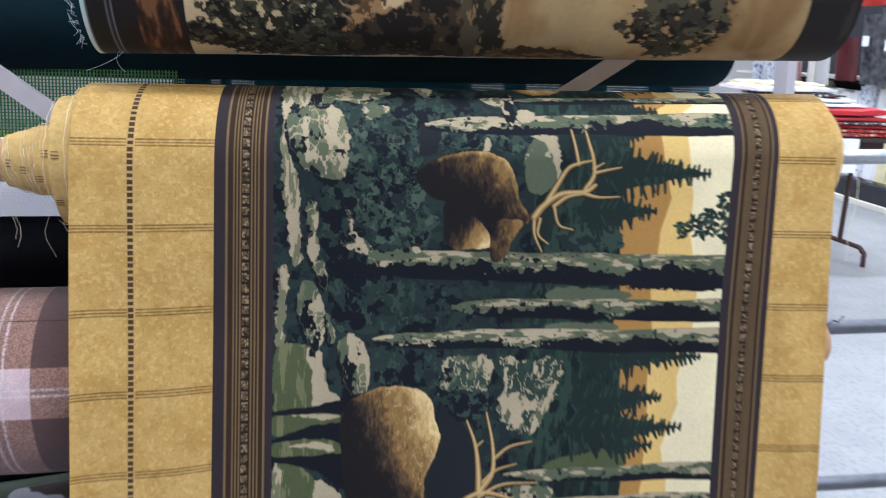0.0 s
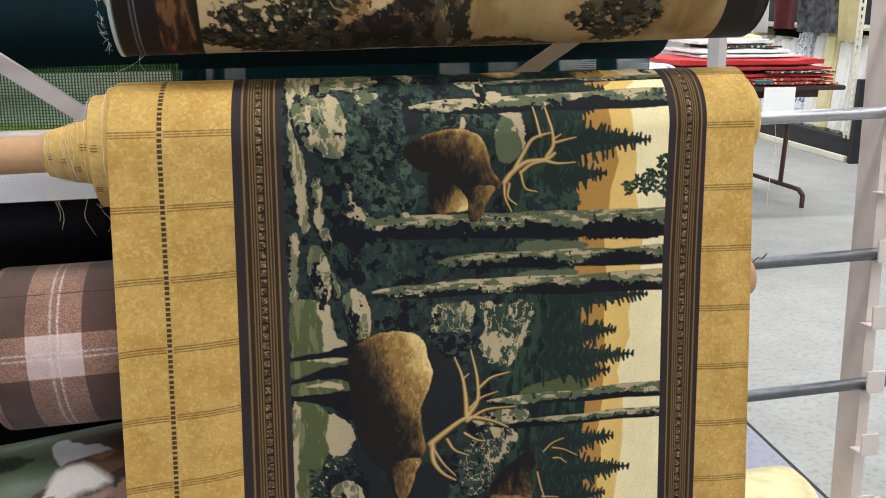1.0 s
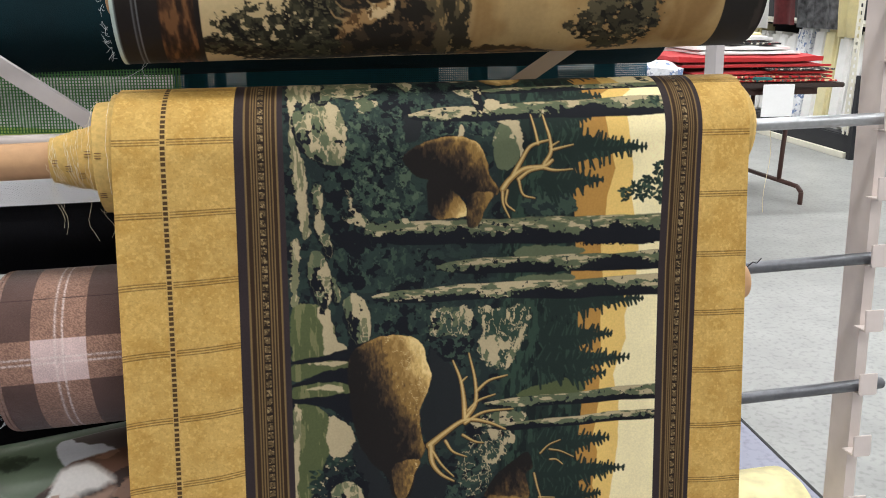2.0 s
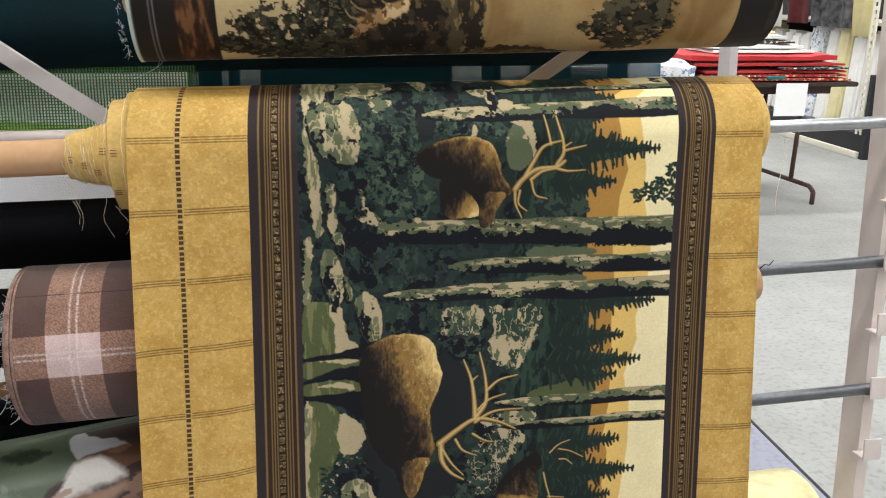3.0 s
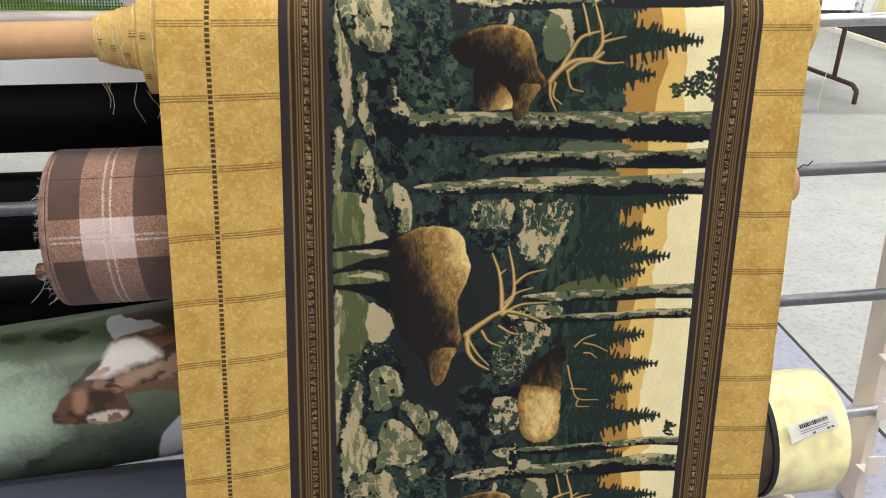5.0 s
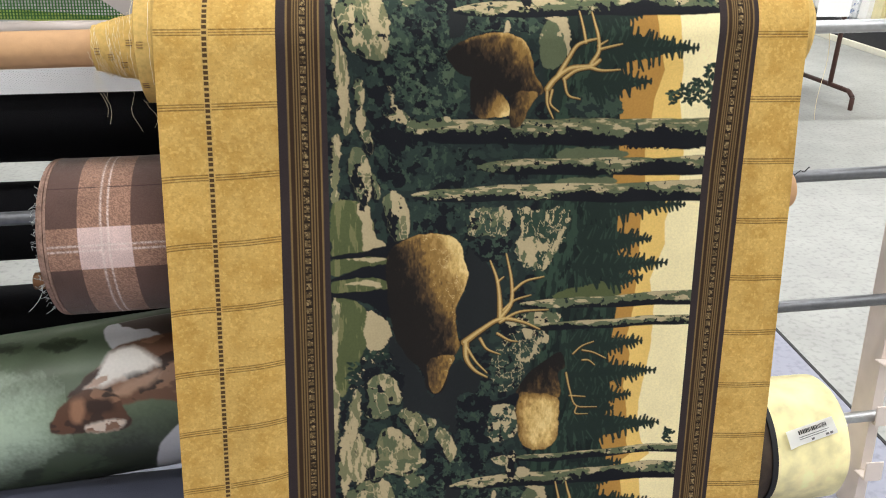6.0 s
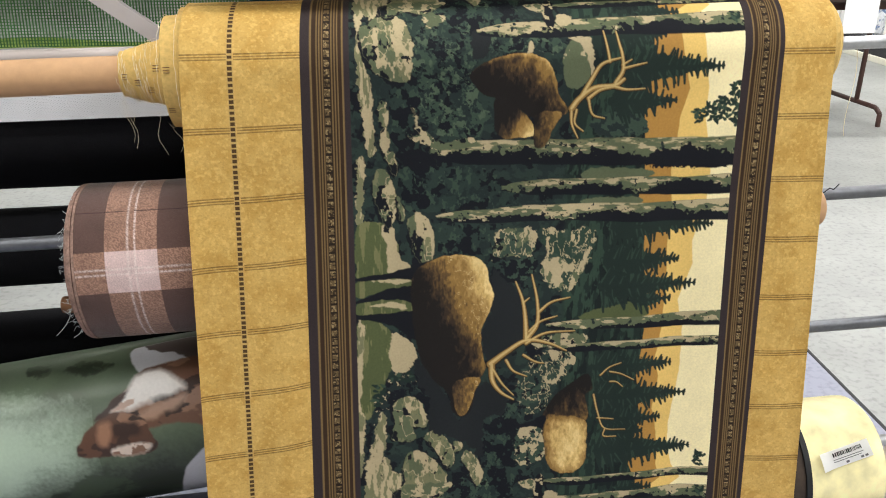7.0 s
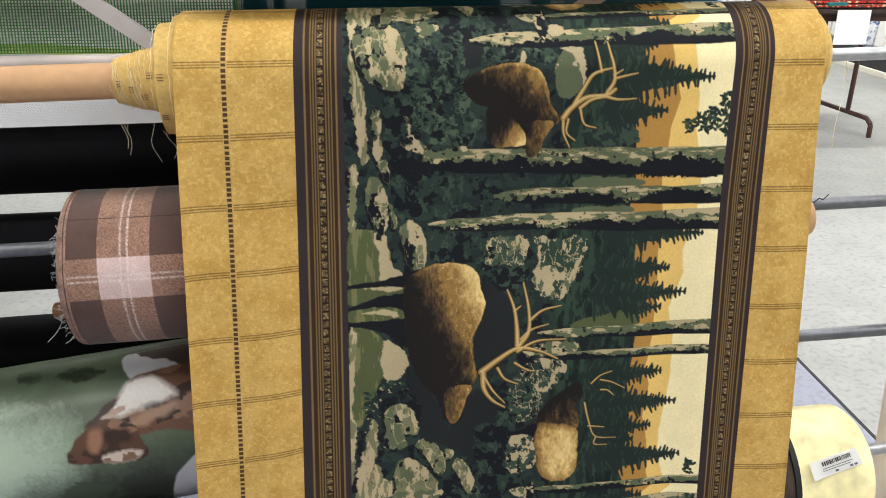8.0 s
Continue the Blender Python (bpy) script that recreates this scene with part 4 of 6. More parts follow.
for k, z0 in enumerate(LEVELS):
    bm = rod_bm(on_rod(-1.10 if k < 3 else 0.15, z0), on_rod(1.525, z0), 0.0125)
    thing("rod", bm, DULL_STEEL if k in (2, 3) else STEEL, "dark dull steel rod across the rack" if k in (2, 3) else "bright galvanised steel rod across the rack", "rod", "rods of the rack")


# ---- the gold forest-print cloth on its roll ----
def wound(r_core, r_out, turns, x_end, depth, seed, out=-1):
    """The end of a wound roll: (along, radius) steps of layers that stand out unevenly, widest at the core side."""
    rng = random.Random(seed)
    prof = []
    for i in range(turns):
        r = r_core + (r_out - r_core) * i / turns
        e = x_end + out * depth * (1 - i / turns) ** 0.8 + rng.uniform(-0.003, 0.003)
        prof += [(e, r), (e + 0.0004, r + (r_out - r_core) / turns * 0.85)]
        prof += [(e + 0.004, r + (r_out - r_core) / turns * 0.9)]
    return prof


ROLL_R = 0.113
main = root("fabric_roll", (0.55, 0.13, 1.10), "gold bordered cotton with a forest print hanging off its tube", "fabric roll", "fabric rolls")
AX = [on_rod(x, LEVELS[1]) for x in (0.0, 1.0)]
tube_bm = rod_bm(on_rod(-0.95, LEVELS[1]), on_rod(1.152, LEVELS[1]), 0.031, 40)
part("tube", tube_bm, CARD, main, "smooth tan cardboard tube")
prof = wound(0.037, 0.056, 9, -0.034, 0.078, 3) + [(-0.034, 0.058), (-0.034, 0.090), (-0.032, 0.0945), (-0.012, 0.096), (-0.004, 0.097), (-0.003, ROLL_R - 0.005), (0.004, ROLL_R - 0.006), (0.03, 0.088), (0.10, 0.074), (0.55, 0.060), (1.02, 0.066), (1.10, 0.084), (1.121, ROLL_R - 0.022)]
prof += [(1.130, 0.090), (1.131, 0.087), (1.142, 0.086), (1.147, 0.080), (1.149, 0.079), (1.156, 0.070), (1.158, 0.060), (1.150, 0.045), (1.145, 0.033)]
part("wound_cloth", lathe(AX[0], AX[1], prof, 64, 0.03, 2), GOLD_EDGE, main, "frayed pale gold wound edge")

lodge = lodge_print(0.00125)
gx = lodge.u
# the margins are a little skewed against the woven borders
gv = lodge.v
left_edge, border_a, border_b = 0.006 - 0.027 * gv, 0.197 - 0.025 * gv, 0.2755 - 0.0145 * gv
right_edge = 1.120 + 0.022 * np.clip(gv - 0.2, 0, 1)
cloth_x = np.where(gx < 0.19, left_edge + (border_a - left_edge) * gx / 0.19, border_a + (border_b - border_a) * (gx - 0.19) / 0.085)
cloth_x = np.where(gx > 0.275, gx + (border_b - 0.275) * np.clip((0.33 - gx) / 0.055, 0, 1), cloth_x)
cloth_x = np.where(gx > 1.028, 1.028 + (right_edge - 1.028) * (gx - 1.028) / (WIDE - 1.028), cloth_x)
# the roll is thinner towards its far end
wound_r = ROLL_R - 0.010 * gx
yc, zc = 0.115 + 0.026 * gx, LEVELS[1] + 0.022 * gx
vt = 1.30 - zc
phi = np.clip((vt - lodge.v) / wound_r, 0, None)
drop = np.clip((lodge.v - vt) / 0.25, 0, 1)
sag = 0.038 * np.sin(np.pi * gx / WIDE) * (0.35 + 0.65 * drop) + 0.0035 * np.sin(gx * 21 + lodge.v * 2.0) * drop + 0.002 * np.sin(gx * 47 - lodge.v * 3) * drop
hang_y = yc - wound_r * np.cos(phi) + sag
hang_z = np.where(phi > 0, zc + wound_r * np.sin(phi), 1.30 - lodge.v)
curl = 0.004 * np.exp(-gx / 0.01) + 0.004 * np.exp(-(WIDE - gx) / 0.01)
me = grid_mesh("hanging_cloth", cloth_x, hang_y - curl * drop, hang_z, lodge.rgb)
part_mesh("hanging_cloth", me, PRINTED, main, "gold margins, dark striped borders and a green forest print", smooth=False)
marks = bmesh.new()
for along, r, w in ((-0.020, 0.0962, 172), (-0.020, 0.0962, 214), (-0.058, 0.052, 205), (-0.078, 0.049, 190), (-0.046, 0.0555, 165), (-0.100, 0.0415, 178)):
    for k in range(3):
        c, a = Vector(on_rod(along, LEVELS[1])), radians(w + k * 0.25 / r)
        strand(marks, [c + Vector((dx, math.cos(a) * (r + 0.0005), math.sin(a) * (r + 0.0005))) for dx in (-0.005, 0.005)], 0.0007)
part("woven_marks", marks, BROWN_CARD, main, "small brown triple lines on the wound edge", kind="stuff")
fray = bmesh.new()
rng = random.Random(11)
for _ in range(80):
    w, r = rng.uniform(0, 6.28), rng.uniform(0.037, 0.056)
    x = -0.034 - 0.078 * max(0.0, 1 - (r - 0.037) / 0.019) ** 0.8 - rng.uniform(0, 0.004)
    c = Vector(on_rod(x, LEVELS[1]))
    p = c + Vector((0, math.cos(w) * r, math.sin(w) * r))
    pts = [p]
    turn = rng.choice((-1, 1))
    for k in range(1, 6):
        ww = w + turn * k * rng.uniform(0.16, 0.26)
        pts.append(c + Vector((0.0012 * k * turn + rng.uniform(-0.002, 0.002), math.cos(ww) * (r + 0.003), math.sin(ww) * (r + 0.003))))
    strand(fray, pts, rng.uniform(0.0002, 0.0004))
for sx, top, long in ((-0.112, 1.185, 0.085), (-0.106, 1.180, 0.092), (-0.110, 1.19, 0.06), (-0.06, 1.150, 0.075), (-0.03, 1.13, 0.05)):
    pts = [(sx + 0.006 * math.sin(k * 1.1 + sx * 90) + 0.002 * k, 0.09 - 0.002 * k, top - long * k / 6) for k in range(7)]
    strand(fray, pts, 0.0003)
for along, r in ((-0.034, 0.0945), (-0.003, 0.1085)):
    c = Vector(on_rod(along, LEVELS[1]))
    for start in (0, 17, 38):
        strand(fray, [c + Vector((rng.uniform(-0.002, 0.001), math.cos(w / 9) * (r + 0.001), math.sin(w / 9) * (r + 0.001))) for w in range(start, start + 17)], 0.0004)
part("loose_threads", fray, THREAD, main, "pale loose threads at the frayed edge", kind="stuff")


# ---- the other rolls on the rack ----
def painted_roll(name, parent, p0, p1, radius, prn, mat, label="", wobble=0.0, seed=0):
    """Cloth wound about the line p0-p1; the print's v is zero at the front and grows downwards."""
    p0, p1 = Vector(p0), Vector(p1)
    ax = (p1 - p0).normalized()
    down = Vector((0, 0, -1))
    down = (down - ax * down.dot(ax)).normalized()
    front = ax.cross(down)
    if front.y > 0:
        front = -front
    th = prn.v / radius
    r = radius * (1 + wobble * (fractal(prn.u, prn.v, 0.25, seed) - 0.5))
    place = [p0[i] + ax[i] * prn.u + r * (front[i] * np.cos(th) + down[i] * np.sin(th)) for i in range(3)]
    return part_mesh(name, grid_mesh(name, *place, prn.rgb, closed=True), mat, parent, label, smooth=False)


def round_print(width, radius, step):
    n = int(2 * math.pi * radius / step)
    p = Print(width, -math.pi * radius, math.pi * radius * (1 - 1.0 / n), 2 * math.pi * radius / n)
    return p


ALL = (slice(None), slice(None))


def spot_on(p, cu, cv, ru, rv, colour, turn=0, rough=0.15, soft=0.1, grain=0.02):
    for where, d, a, b in p.spot(cu, cv, ru, rv, turn, rough, grain):
        n = fractal(a, b, 0.006, p.count + 9, 3)
        p.lay(where, step_mask(1 - d + (n - 0.5) * soft * 0.6, soft * 1.4), colour)


def disc_end(name, parent, p0, p1, r_in, r_out, turns, proud, mat, seed, label="", loose=1.0):
    """The wound edge at p0 of a roll that goes on to p1."""
    rng = random.Random(seed)
    prof = []
    for i in range(turns):
        r = r_out - (r_out - r_in) * (1 - i / turns) ** loose
        e = -proud * (1 - i / turns) ** 0.6 + rng.uniform(-0.002, 0.002)
        prof += [(e, r), (e + 0.0005, r + (r_out - r_in) / turns * 0.8), (e + 0.005, r + (r_out - r_in) / turns * 0.85)]
    prof += [(0.0, r_out - 0.001), (0.02, r_out - 0.001), (0.02, r_in)]
    return part(name, lathe(p0, p1, prof, 56, 0.03, seed), mat, parent, label)


# upper roll: wilderness print with a log stripe and a dark selvage
R_TOP = 0.112
top_roll = root("fabric_roll", (0.6, 0.13, 1.39), "dark-edged cotton with a brown wilderness print, on the upper rod", "fabric roll", "fabric rolls")
p = round_print(1.128, R_TOP, 0.0022)
u, v = p.u, p.v
DUSK = srgb(206, 182, 134)
p.rgb[:] = DUSK
cliff = fractal(u * 1.0, v * 0.12, 0.05, 61, 4)
p.lay(ALL, step_mask(u - 0.57, 0.04), srgb(172, 138, 86))
p.lay(ALL, step_mask(u - 0.57, 0.04) * step_mask(cliff - 0.5, 0.2) * 0.7, srgb(134, 102, 60))
p.lay(ALL, step_mask(u - 0.60, 0.04) * step_mask(fractal(u, v, 0.07, 64) - 0.55, 0.2) * 0.6, srgb(196, 168, 114))
THICKET = ((srgb(70, 66, 46), 0.45, 0.010, 1, 1, 0, 0), (srgb(28, 25, 19), 0.40, 0.012, 1, 1, 0, 0), (srgb(100, 92, 66), 0.2, 0.007, 1, 1, 0, -0.4))
p.shape([(0.335, 0.007), (0.521, 0.009), (0.548, 0.067), (0.553, 0.162), (0.435, 0.162), (0.275, 0.162), (0.332, 0.084)], srgb(40, 34, 25), ((srgb(70, 56, 38), 0.40, 0.020, 1, 1, 0, 0), (srgb(112, 88, 56), 0.10, 0.010, 1, 1, 0, -0.4)), 0.010, 0.014)
p.shape([(0.156, 0.053), (0.187, 0.040), (0.223, 0.025), (0.261, 0.034), (0.298, 0.015), (0.352, 0.016), (0.359, 0.085), (0.335, 0.162), (0.217, 0.162), (0.181, 0.131), (0.145, 0.121), (0.160, 0.082)], srgb(48, 46, 32), THICKET + ((DUSK, 0.16, 0.012, 1, 1, -0.5, -0.5),), 0.011, 0.008)
p.shape([(0.122, 0.088), (0.166, 0.085), (0.219, 0.108), (0.295, 0.133), (0.295, 0.162), (0.181, 0.135), (0.120, 0.113)], srgb(50, 42, 31), THICKET, 0.004, 0.010)
p.shape([(0.502, 0.018), (0.572, 0.019), (0.582, 0.091), (0.585, 0.161), (0.526, 0.162), (0.521, 0.077)], srgb(92, 80, 54), ((srgb(50, 44, 30), 0.5, 0.020, 0.7, 2.6, 0, 0), (srgb(150, 124, 80), 0.25, 0.014, 0.7, 2.4, 0, 0)), 0.006, 0.012)
p.shape([(0.370, 0.057), (0.417, 0.033), (0.449, 0.026), (0.441, 0.050), (0.417, 0.060), (0.381, 0.079), (0.354, 0.095), (0.359, 0.080)], srgb(176, 138, 88), ((srgb(226, 196, 144), 0.3, 0.016, 1, 1, 0.6, 0), (srgb(104, 76, 44), 0.3, 0.010, 1, 1, -0.6, 0)), 0.005, 0.008, True, 0.004)
for bough in ([(0.370, 0.059), (0.351, 0.053), (0.344, 0.043)], [(0.363, 0.076), (0.350, 0.067)], [(0.379, 0.044), (0.363, 0.038), (0.352, 0.027)], [(0.417, 0.037), (0.404, 0.027)]):
    p.shape([(a, b - 0.002) for a, b in bough] + [(a, b + 0.002) for a, b in bough[::-1]], srgb(170, 140, 94), (), 0.001, 0.01, False)
p.shape([(0.576, 0.146), (0.633, 0.121), (0.735, 0.151), (0.739, 0.162), (0.578, 0.162)], srgb(66, 50, 32), ((srgb(120, 92, 56), 0.4, 0.014, 1.6, 1, 0, 0),), 0.006, 0.010)
p.shape([(0.743, 0.078), (0.767, 0.065), (0.790, 0.044), (0.810, 0.022), (0.909, 0.017), (0.925, 0.068), (0.911, 0.103), (0.876, 0.148), (0.827, 0.146), (0.787, 0.106)], srgb(60, 55, 38), ((srgb(92, 84, 60), 0.42, 0.012, 1.5, 1, 0, -0.5), (srgb(30, 27, 20), 0.36, 0.010, 1.4, 1, 0.3, 0.3), (srgb(160, 130, 84), 0.14, 0.010, 1.5, 1, 0, 0.4)), 0.012, 0.009)
p.lay(ALL, (u < 0.136).astype(float), srgb(36, 30, 26))
bark = fractal(u * 1.0, v * 0.22, 0.009, 71, 4)
inlog = ((u > 0.072) & (u < 0.128)).astype(float)
p.lay(ALL, inlog, srgb(74, 48, 30))
p.lay(ALL, inlog * step_mask(bark - 0.54, 0.1), srgb(122, 84, 50))
p.lay(ALL, inlog * step_mask(0.40 - bark, 0.1), srgb(44, 30, 20))
for line in (0.034, 0.039):
    p.lay(ALL, step_mask(0.0009 - np.abs(u - line), 0.001) * 0.7, srgb(150, 150, 150))
p.lay(ALL, step_mask(u - 1.045, 0.002), srgb(38, 34, 31))
p.lay(ALL, step_mask(0.006 - u, 0.002), srgb(196, 210, 200))
p.lay(ALL, step_mask(u - 1.105, 0.002) * step_mask(fractal(u, v * 0.3, 0.02, 75) - 0.5), srgb(58, 50, 44))
painted_roll("wound_cloth", top_roll, on_rod(0.015, LEVELS[0], 0, -0.014), on_rod(1.2, LEVELS[0], 0, -0.014), R_TOP, p, SATEEN, wobble=0.03, seed=5)
disc_end("roll_end", top_roll, on_rod(0.015, LEVELS[0], 0, -0.014), on_rod(1.0, LEVELS[0], 0, -0.014), 0.033, R_TOP - 0.008, 9, 0.006, PALE_THREAD, 8, "white and green selvage edge")
disc_end("roll_end", top_roll, on_rod(1.141, LEVELS[0], 0, -0.014), on_rod(0.2, LEVELS[0], 0, -0.014), 0.033, R_TOP - 0.006, 9, 0.012, BARK_PRINT, 9)
part("tube", rod_bm(on_rod(-0.004, LEVELS[0], 0, -0.014), on_rod(1.172, LEVELS[0], 0, -0.014), 0.031), CARD, top_roll)
fray = bmesh.new()
rng = random.Random(21)
for k in range(16):
    w = rng.uniform(0.1, 1.3)
    q = Vector(on_rod(0.012, LEVELS[0], 0, -0.014)) + Vector((0, -math.cos(w) * R_TOP, -math.sin(w) * R_TOP))
    strand(fray, [q + Vector((-0.0022 * j * rng.uniform(0.2, 1.4), -0.001 * j, 0.005 * j * rng.uniform(-0.5, 0.6))) for j in range(5)], 0.00028)
for k in range(2):
    q = Vector(on_rod(0.052 + 0.006 * k, LEVELS[0], 0, -0.014)) + Vector((0, -0.03, -R_TOP))
    strand(fray, [q + Vector((-0.004 * j + 0.0012 * j * j * (1 - 2 * k), -0.002 * j, -0.006 * j)) for j in range(6)], 0.0003)
part("loose_threads", fray, PALE_THREAD, top_roll, "pale loose threads", kind="stuff")

# plaid roll
R_PLAID = 0.145
PLAID_AX = [on_rod(-0.212, LEVELS[2], 0.056, -0.055), on_rod(0.9, LEVELS[2], 0.056, -0.055)]
plaid = root("fabric_roll", (0.3, 0.15, 0.77), "brown and dusty pink plaid flannel roll with a frayed edge", "fabric roll", "fabric rolls")
p = round_print(0.31, R_PLAID, 0.0018)
u, v = p.u, p.v
light_u = ((np.mod(u - 0.052, 0.19) < 0.088)).astype(float)
light_v = ((v > -0.054) & (v < 0.020)).astype(float)
speck = (np.random.RandomState(81).rand(*u.shape) > 0.5).astype(float)
DARK_W, MID_W, PINK_W = srgb(92, 70, 64), srgb(186, 146, 124), srgb(212, 186, 182)
p.rgb[:] = DARK_W
either = np.clip(light_u + light_v, 0, 1) - light_u * light_v
p.lay(ALL, either, srgb(134, 102, 88))
p.lay(ALL, either * speck * 0.55, MID_W)
p.lay(ALL, light_u * light_v, PINK_W)
for line in (0.090, 0.102, 0.280, 0.292):
    p.lay(ALL, step_mask(0.0016 - np.abs(u - line), 0.002) * (0.35 + 0.5 * speck), srgb(226, 210, 204))
for line in (-0.022, -0.013):
    p.lay(ALL, step_mask(0.0016 - np.abs(v - line), 0.002) * (0.3 + 0.5 * speck), srgb(226, 210, 204))
p.lay(ALL, step_mask(0.0012 - np.abs(v + 0.128), 0.001) * (1 - 0.6 * (np.abs(u - 0.09) < 0.01)), srgb(66, 44, 42))
painted_roll("wound_cloth", plaid, PLAID_AX[0], PLAID_AX[1], R_PLAID, p, FLANNEL, wobble=0.02, seed=3)
part("wound_core", lathe(PLAID_AX[0], PLAID_AX[1], [(0.30, 0.03), (0.30, 0.075), (1.10, 0.075), (1.11, 0.03)], 40), FLANNEL, plaid)
EDGE_PLAID = material("frayed_plaid_edge", srgb(150, 122, 110), 0.9, grain=260, vary=0.45, big=50, bump=0.9, bump_scale=400, spec=0.2)
disc_end("roll_end", plaid, PLAID_AX[0], PLAID_AX[1], 0.03, R_PLAID - 0.005, 15, 0.036, EDGE_PLAID, 14, "frayed pink-brown wound edge", 2.2)
fray = bmesh.new()
rng = random.Random(31)
for k in range(170):
    w, r = rng.uniform(0, 6.28), rng.uniform(0.05, R_PLAID)
    q = Vector(PLAID_AX[0]) + Vector((-0.036 * (1 - r / R_PLAID) ** 0.3, math.cos(w) * r, math.sin(w) * r))
    side = rng.uniform(-0.006, 0.006)
    strand(fray, [q + Vector((-0.003 * j * rng.uniform(0.1, 1.5), side * j * 0.5, -0.003 * j * rng.uniform(-0.4, 1.2))) for j in range(4)], 0.0004)
for sx, long in ((-0.245, 0.05), (-0.215, 0.035), (-0.16, 0.02)):
    strand(fray, [(sx - 0.004 * j * j * 0.3, 0.08, 0.80 - long * j / 5 - (0.02 if sx > -0.24 else 0)) for j in range(6)], 0.0006)
part("loose_threads", fray, PALE_THREAD, plaid, "pale loose threads", kind="stuff")

# green cloth roll with pale and brown plain shapes, lying low and slanting
R_MURK = 0.172
MURK_AX = [Vector((-0.95, 0.36, 0.340)), Vector((0.95, 0.36, 0.600))]
murk = root("fabric_roll", (0.0, 0.35, 0.25), "murky green printed roll with soft brown and white shapes", "fabric roll", "fabric rolls")
p = round_print(1.05, R_MURK, 0.0022)
u, v = p.u, p.v
p.rgb[:] = srgb(78, 90, 70)
p.lay(ALL, np.clip(fractal(u, v, 0.16, 91, 3) * 1.6 - 0.5, 0, 1), srgb(116, 132, 108))
# soft pale glow of the glossy cloth, painted into the print's colour
spot_on(p, 0.50, -0.03, 0.15, 0.11, srgb(172, 190, 170), 10, 0.3, 0.6, 0.08)
spot_on(p, 0.74, 0.10, 0.24, 0.09, srgb(50, 56, 43), -8, 0.4, 0.8, 0.08)
SHADE = ((srgb(66, 78, 58), 0.45, 0.03, 1.6, 1, 0, 0),)
for leafage in ([(0.622, -0.214), (0.650, -0.233), (0.696, -0.203), (0.685, -0.183), (0.646, -0.195)], [(0.535, -0.246), (0.574, -0.242), (0.585, -0.209), (0.546, -0.208)], [(0.661, -0.218), (0.695, -0.224), (0.722, -0.206), (0.688, -0.201)],
                [(0.602, 0.072), (0.652, 0.039), (0.700, 0.040), (0.727, 0.069), (0.671, 0.091), (0.607, 0.110)], [(0.461, 0.246), (0.562, 0.077), (0.603, 0.077), (0.568, 0.119), (0.498, 0.183)], [(0.683, 0.090), (0.746, 0.075), (0.628, 0.237)]):
    p.shape(leafage, srgb(50, 58, 44), SHADE, 0.008, 0.014, True, 0.008)
COAT = ((srgb(156, 116, 92), 0.40, 0.05, 2.0, 1, 0, -0.5), (srgb(62, 42, 34), 0.36, 0.05, 1.6, 1, 0.5, 0.7))
p.shape([(0.759, -0.249), (0.792, -0.258), (0.931, -0.258), (0.948, -0.138), (0.901, -0.110), (0.832, -0.134), (0.784, -0.172), (0.761, -0.212)], srgb(228, 228, 234), ((srgb(96, 84, 80), 0.42, 0.10, 1.6, 1, 1.6, -0.4),), 0.002, 0.02, True, 0.004)
p.shape([(0.784, -0.172), (0.842, -0.187), (0.948, -0.177), (0.948, -0.037), (0.860, -0.054), (0.808, -0.049), (0.770, -0.067), (0.724, -0.082), (0.701, -0.077), (0.728, -0.114), (0.759, -0.138)], srgb(116, 82, 64), COAT, 0.003, 0.02, True, 0.005)
p.shape([(0.783, -0.167), (0.831, -0.172), (0.879, -0.126), (0.857, -0.115), (0.808, -0.105), (0.760, -0.094), (0.727, -0.092), (0.749, -0.124), (0.767, -0.146)], srgb(250, 244, 238), ((srgb(206, 176, 158), 0.34, 0.04, 1.6, 1, 0.4, 0.7),), 0.004, 0.02, True, 0.014)
p.shape([(0.789, -0.082), (0.842, -0.099), (0.883, -0.111), (0.876, -0.089), (0.822, -0.072), (0.782, -0.068)], srgb(184, 146, 122), (), 0.004, 0.02, True, 0.012)
p.shape([(0.658, -0.045), (0.683, -0.073), (0.713, -0.090), (0.748, -0.090), (0.789, -0.069), (0.797, -0.044), (0.809, -0.015), (0.786, 0.004), (0.724, -0.005), (0.668, -0.008), (0.648, -0.020)], srgb(96, 65, 49), COAT, 0.003, 0.02, True, 0.004)
p.shape([(0.690, -0.083), (0.724, -0.112), (0.759, -0.135), (0.749, -0.115), (0.713, -0.090)], srgb(64, 43, 35), (), 0.003, 0.01, True, 0.005)
p.shape([(0.724, -0.068), (0.772, -0.067), (0.779, -0.042), (0.740, -0.040), (0.722, -0.050)], srgb(58, 38, 31), (), 0.003, 0.02, True, 0.012)
p.shape([(0.719, -0.021), (0.762, -0.024), (0.798, -0.017), (0.773, 0.001), (0.719, -0.005)], srgb(222, 204, 190), ((srgb(140, 106, 86), 0.4, 0.016, 1.5, 1, 0, 0),), 0.003, 0.012, True, 0.007)
p.shape([(0.699, -0.072), (0.723, -0.073), (0.713, -0.028), (0.696, -0.035)], srgb(160, 118, 92), (), 0.003, 0.02, True, 0.012)
p.shape([(0.839, 0.079), (0.864, 0.041), (0.914, 0.016), (0.885, 0.182), (0.811, 0.185)], srgb(206, 206, 212), (), 0.001, 0.02, True, 0.003)
painted_roll("wound_cloth", murk, MURK_AX[0], MURK_AX[1], R_MURK, p, GLOSSY, wobble=0.03, seed=9)
part("tube", rod_bm(MURK_AX[0] - Vector((0.06, 0, 0.008)), MURK_AX[1], 0.03), CARD, murk)
